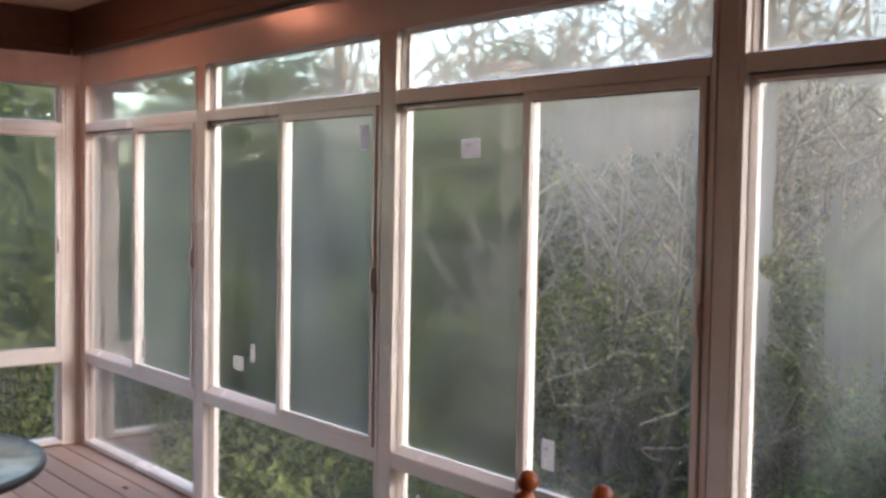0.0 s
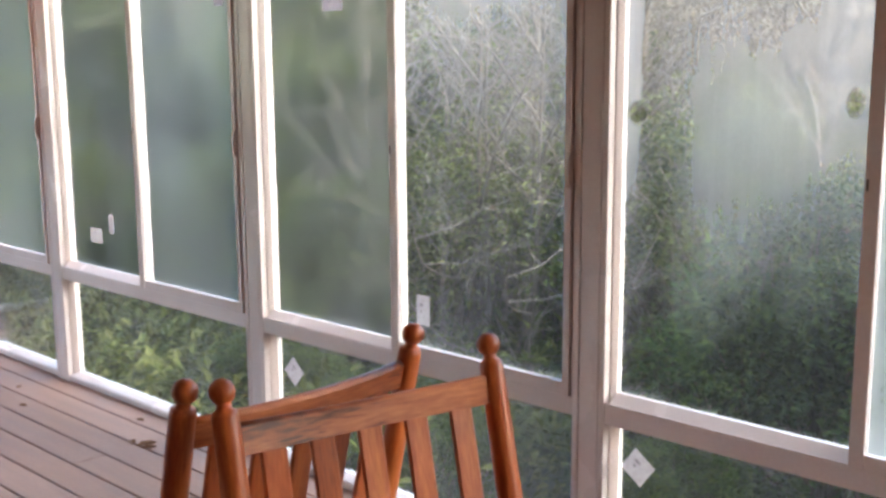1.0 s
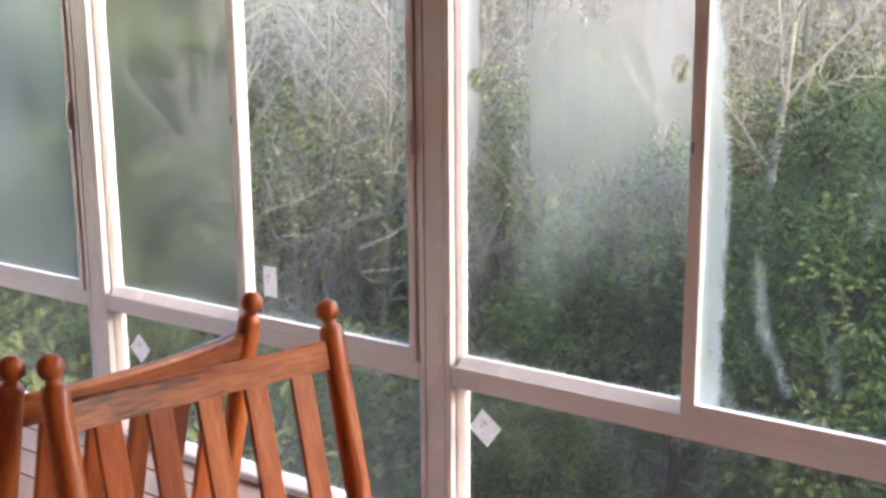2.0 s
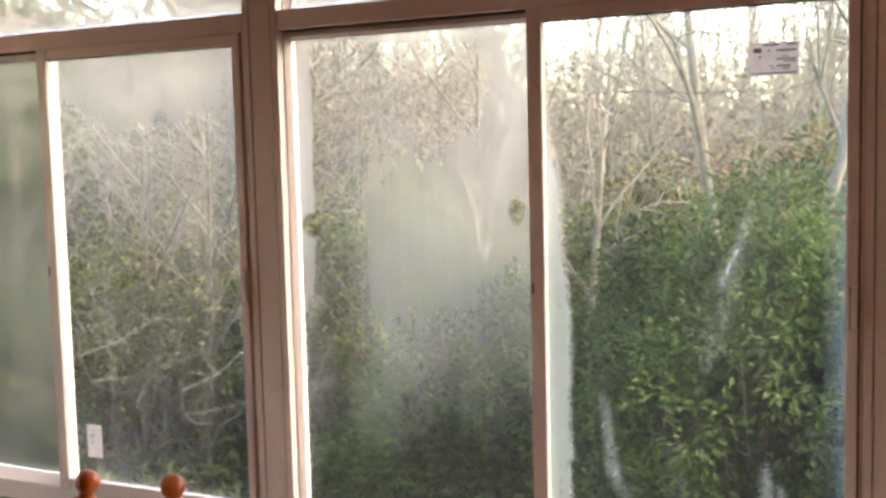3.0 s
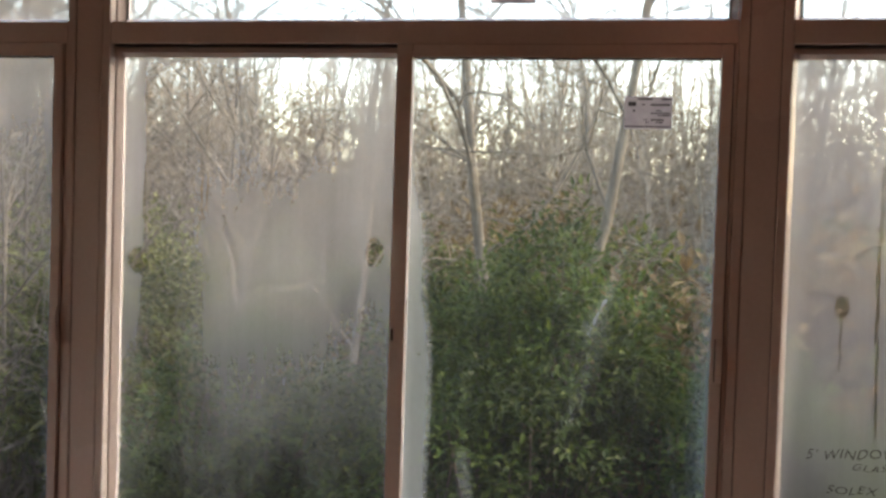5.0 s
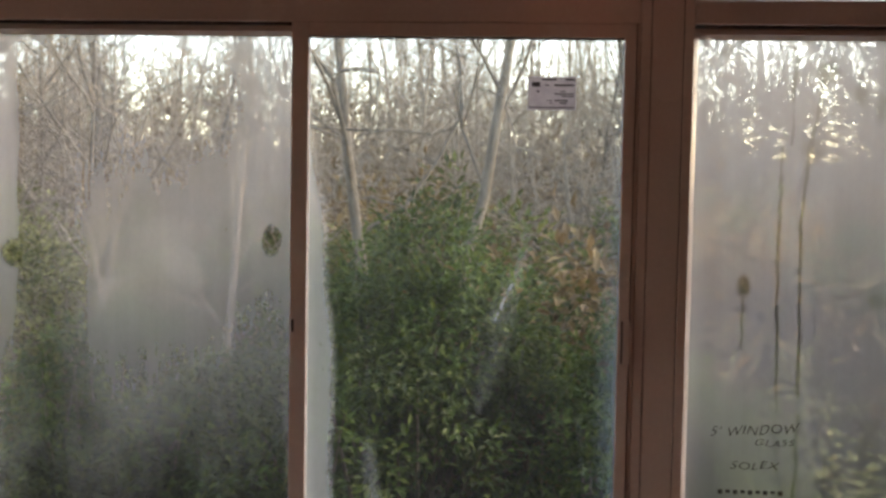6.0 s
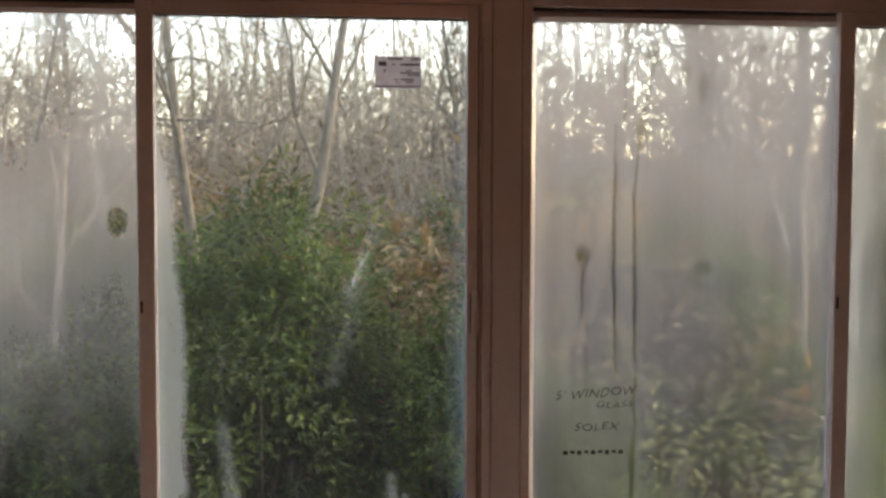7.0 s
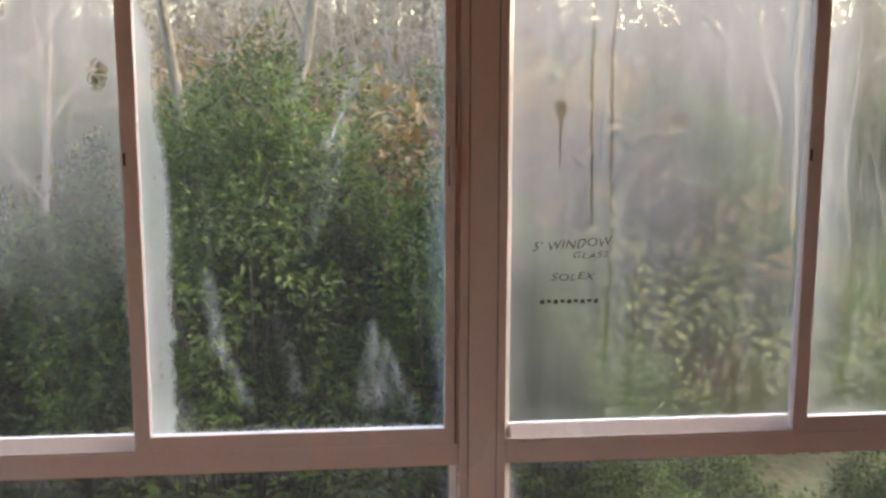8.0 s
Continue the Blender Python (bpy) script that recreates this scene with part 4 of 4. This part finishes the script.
rng = random.Random(5)
stock = [t1, t2, t3, t4, t3]
for i in range(96):
    y = 8 + 32 * ((i + rng.random()) / 96) ** 1.1
    x = 5 + (rng.random() - 0.6) * (12 + 1.5 * y)
    tall = (11, 13, 8, 9, 8)[i % 5]
    again(stock[i % 5], x, y, rng.random() * 360, min(0.75 + 0.55 * rng.random(), headroom(x, y) * (0.72 + 0.4 * rng.random()) / tall))


def far_woods():
    """The wood beyond: joined trunks and twigs along the slope, in pale bark that stands in for haze."""
    r = random.Random(77)
    tv, tf = [], []
    for i in range(420):
        y = 38 + 40 * r.random()
        x = 5 + (r.random() - 0.6) * 3.0 * y
        a, b, c, d = bare_wood(r, min(8 + 6 * r.random(), headroom(x, y) * (0.6 + 0.45 * r.random())), 0.1, (r.gauss(0, 0.05), 0), 0.12, 12, 3)
        off = Vector((x, y, rise(x, y)))
        for v, f in ((a, b), (c, d)):
            n = len(tv)
            tv += [p + off for p in v]
            tf += [tuple(k + n for k in q) for q in f]
    tagged(new("far_woods", raw_mesh("far_woods", tv, tf, PALE_BARK)), "distant leafless wood on the slope", "trees", kind="stuff")
    sv, sf = [], []
    for i in range(1700):
        y = 11 + 38 * r.random() ** 1.1
        x = 5 + (r.random() - 0.6) * (10 + 1.9 * y)
        p0, h0 = Vector((x, y, rise(x, y))), (1.5 + 3.5 * r.random() ** 1.5) * (0.8 + y / 28)
        pts, rad = limb(r, p0, Vector((r.gauss(0, 0.12), r.gauss(0, 0.12), 1)), h0, 0.012 + 0.012 * r.random(), 5, 0.1)
        tube(sv, sf, pts, rad, 4)
        for _ in range(9):
            tq, tr = limb(r, pts[r.randint(1, 5)], Vector((r.gauss(0, 1), r.gauss(0, 1), 0.6)), h0 * 0.3 * r.random() + 0.2, 0.006, 3, 0.25)
            tube(sv, sf, tq, tr, 3)
    # pale bark again puts the haze into the thicket's colour
    tagged(new("thicket", raw_mesh("thicket", sv, sf, PALE_BARK)), "thicket of thin tan leafless saplings and brush", "thicket", kind="stuff")
    clumps = []
    for i in range(5200):
        y = 5.0 + 43 * r.random() ** 1.6
        x = 5 + (r.random() - 0.6) * (10 + 1.7 * y)
        clumps.append((Vector((x, y, rise(x, y) + 0.5 * r.random() ** 2)), Vector((0, 0, 1))))
    for i in range(1800):
        x, y = -15 + 16 * r.random(), 0.8 + 6 * r.random()
        clumps.append((Vector((x, y, rise(x, y) + 0.6 * r.random() ** 2)), Vector((0, 0, 1))))
    for i in range(3600):
        x, y = -9 + 12 * r.random(), 0.7 + 4.6 * r.random()
        clumps.append((Vector((x, y, rise(x, y) + 0.7 * r.random() ** 2)), Vector((0, 0, 1))))
    lv, lf = leaves(r, clumps, 12, 0.14, 0.3)
    tagged(new("undergrowth", raw_mesh("undergrowth", lv, lf, OLIVE, False)), "low olive-green undergrowth on the woodland floor", "undergrowth", kind="stuff")


far_woods()


def ridge_brush():
    """Tan and rusty brush with dead leaves, lightened in its colour for haze, which closes the wood towards the
    skyline.
    """
    r = random.Random(31)
    clumps = []
    for i in range(10500):
        y = 16 + 60 * r.random()
        x = 5 + (r.random() - 0.6) * (8 + 2.3 * y)
        clumps.append((Vector((x, y, rise(x, y) + (0.4 + y / (12 if x < 8.0 + 0.08 * y else 6.5)) * r.random() ** 1.5)), Vector((0, 0, 0.5))))
    lv, lf = leaves(r, clumps, 10, 0.34, 0.8)
    tagged(new("brush", raw_mesh("brush", lv, lf, TAN_HAZE, False)), "tan brush with dead leaves on the far slope", "brush", kind="stuff")


ridge_brush()

# ---- dry leaves on the deck ----


def dry_leaf(x, y, turn, size):
    bm = bmesh.new()
    pts = [(-0.5, 0, 0.02), (-0.2, 0.2, 0.14), (0.2, 0.24, 0.1), (0.5, 0, 0.03), (0.2, -0.2, 0.16), (-0.2, -0.22, 0.1), (0, 0, 0.0)]
    vs = [bm.verts.new(Vector(p) * size) for p in pts]
    for i in range(6):
        bm.faces.new((vs[i], vs[(i + 1) % 6], vs[6]))
    ob = new("dry_leaf", mesh_of("dry_leaf", bm, DRY))
    ob.matrix_basis = pose(x, y, 0.001, 0, 0, turn)
    tagged(ob, "curled brown dead leaf on the deck boards", "leaf", "dead leaves")


for x, y, turn, s in ((1.245, -0.226, 20, 0.07), (1.59, -0.50, 80, 0.07), (1.55, -0.46, 10, 0.05), (1.73, -0.243, 130, 0.07), (2.066, -0.388, 200, 0.06), (2.735, -0.096, 10, 0.06), (3.073, -0.263, 70, 0.10), (3.0, -0.30, 150, 0.08), (3.12, -0.28, 240, 0.07)):
    dry_leaf(x, y, turn, s)

# ---- deck boards ----
floor = thing("floor", "tan painted deck boards with dark gaps", "floor", kind="structure")
BOARD, GAP = 0.1570, 0.0085
cuts = [X_LEFT, 3.05, 6.7, X_RIGHT + 0.13]
shared = {}
for j in range(int((-Y_BACK) / (BOARD + GAP)) + 1):
    y1 = 0.0295 - j * (BOARD + GAP)
    for a, b in zip(cuts, cuts[1:]):
        s = 0.55 * (j % 3)
        x0, x1 = (a if a == X_LEFT else a + s), (b if b == cuts[-1] else b + s) - 0.004
        key = round(x1 - x0, 3)
        if key not in shared:
            bm = bmesh.new()
            box(bm, 0, x1 - x0, -BOARD, 0, -0.028, 0, bevel=0.003)
            shared[key] = mesh_of("plank", bm, DECK)
        ob = new("plank", shared[key])
        ob.parent = floor
        ob.matrix_basis = Matrix.Translation((x0, y1, 0))

# from the units of the plan to metres
for ob in list(scene.objects):
    if ob.parent is None and ob.type not in ("CAMERA", "LIGHT"):
        ob.matrix_basis = Matrix.Scale(TRUE, 4) @ ob.matrix_basis
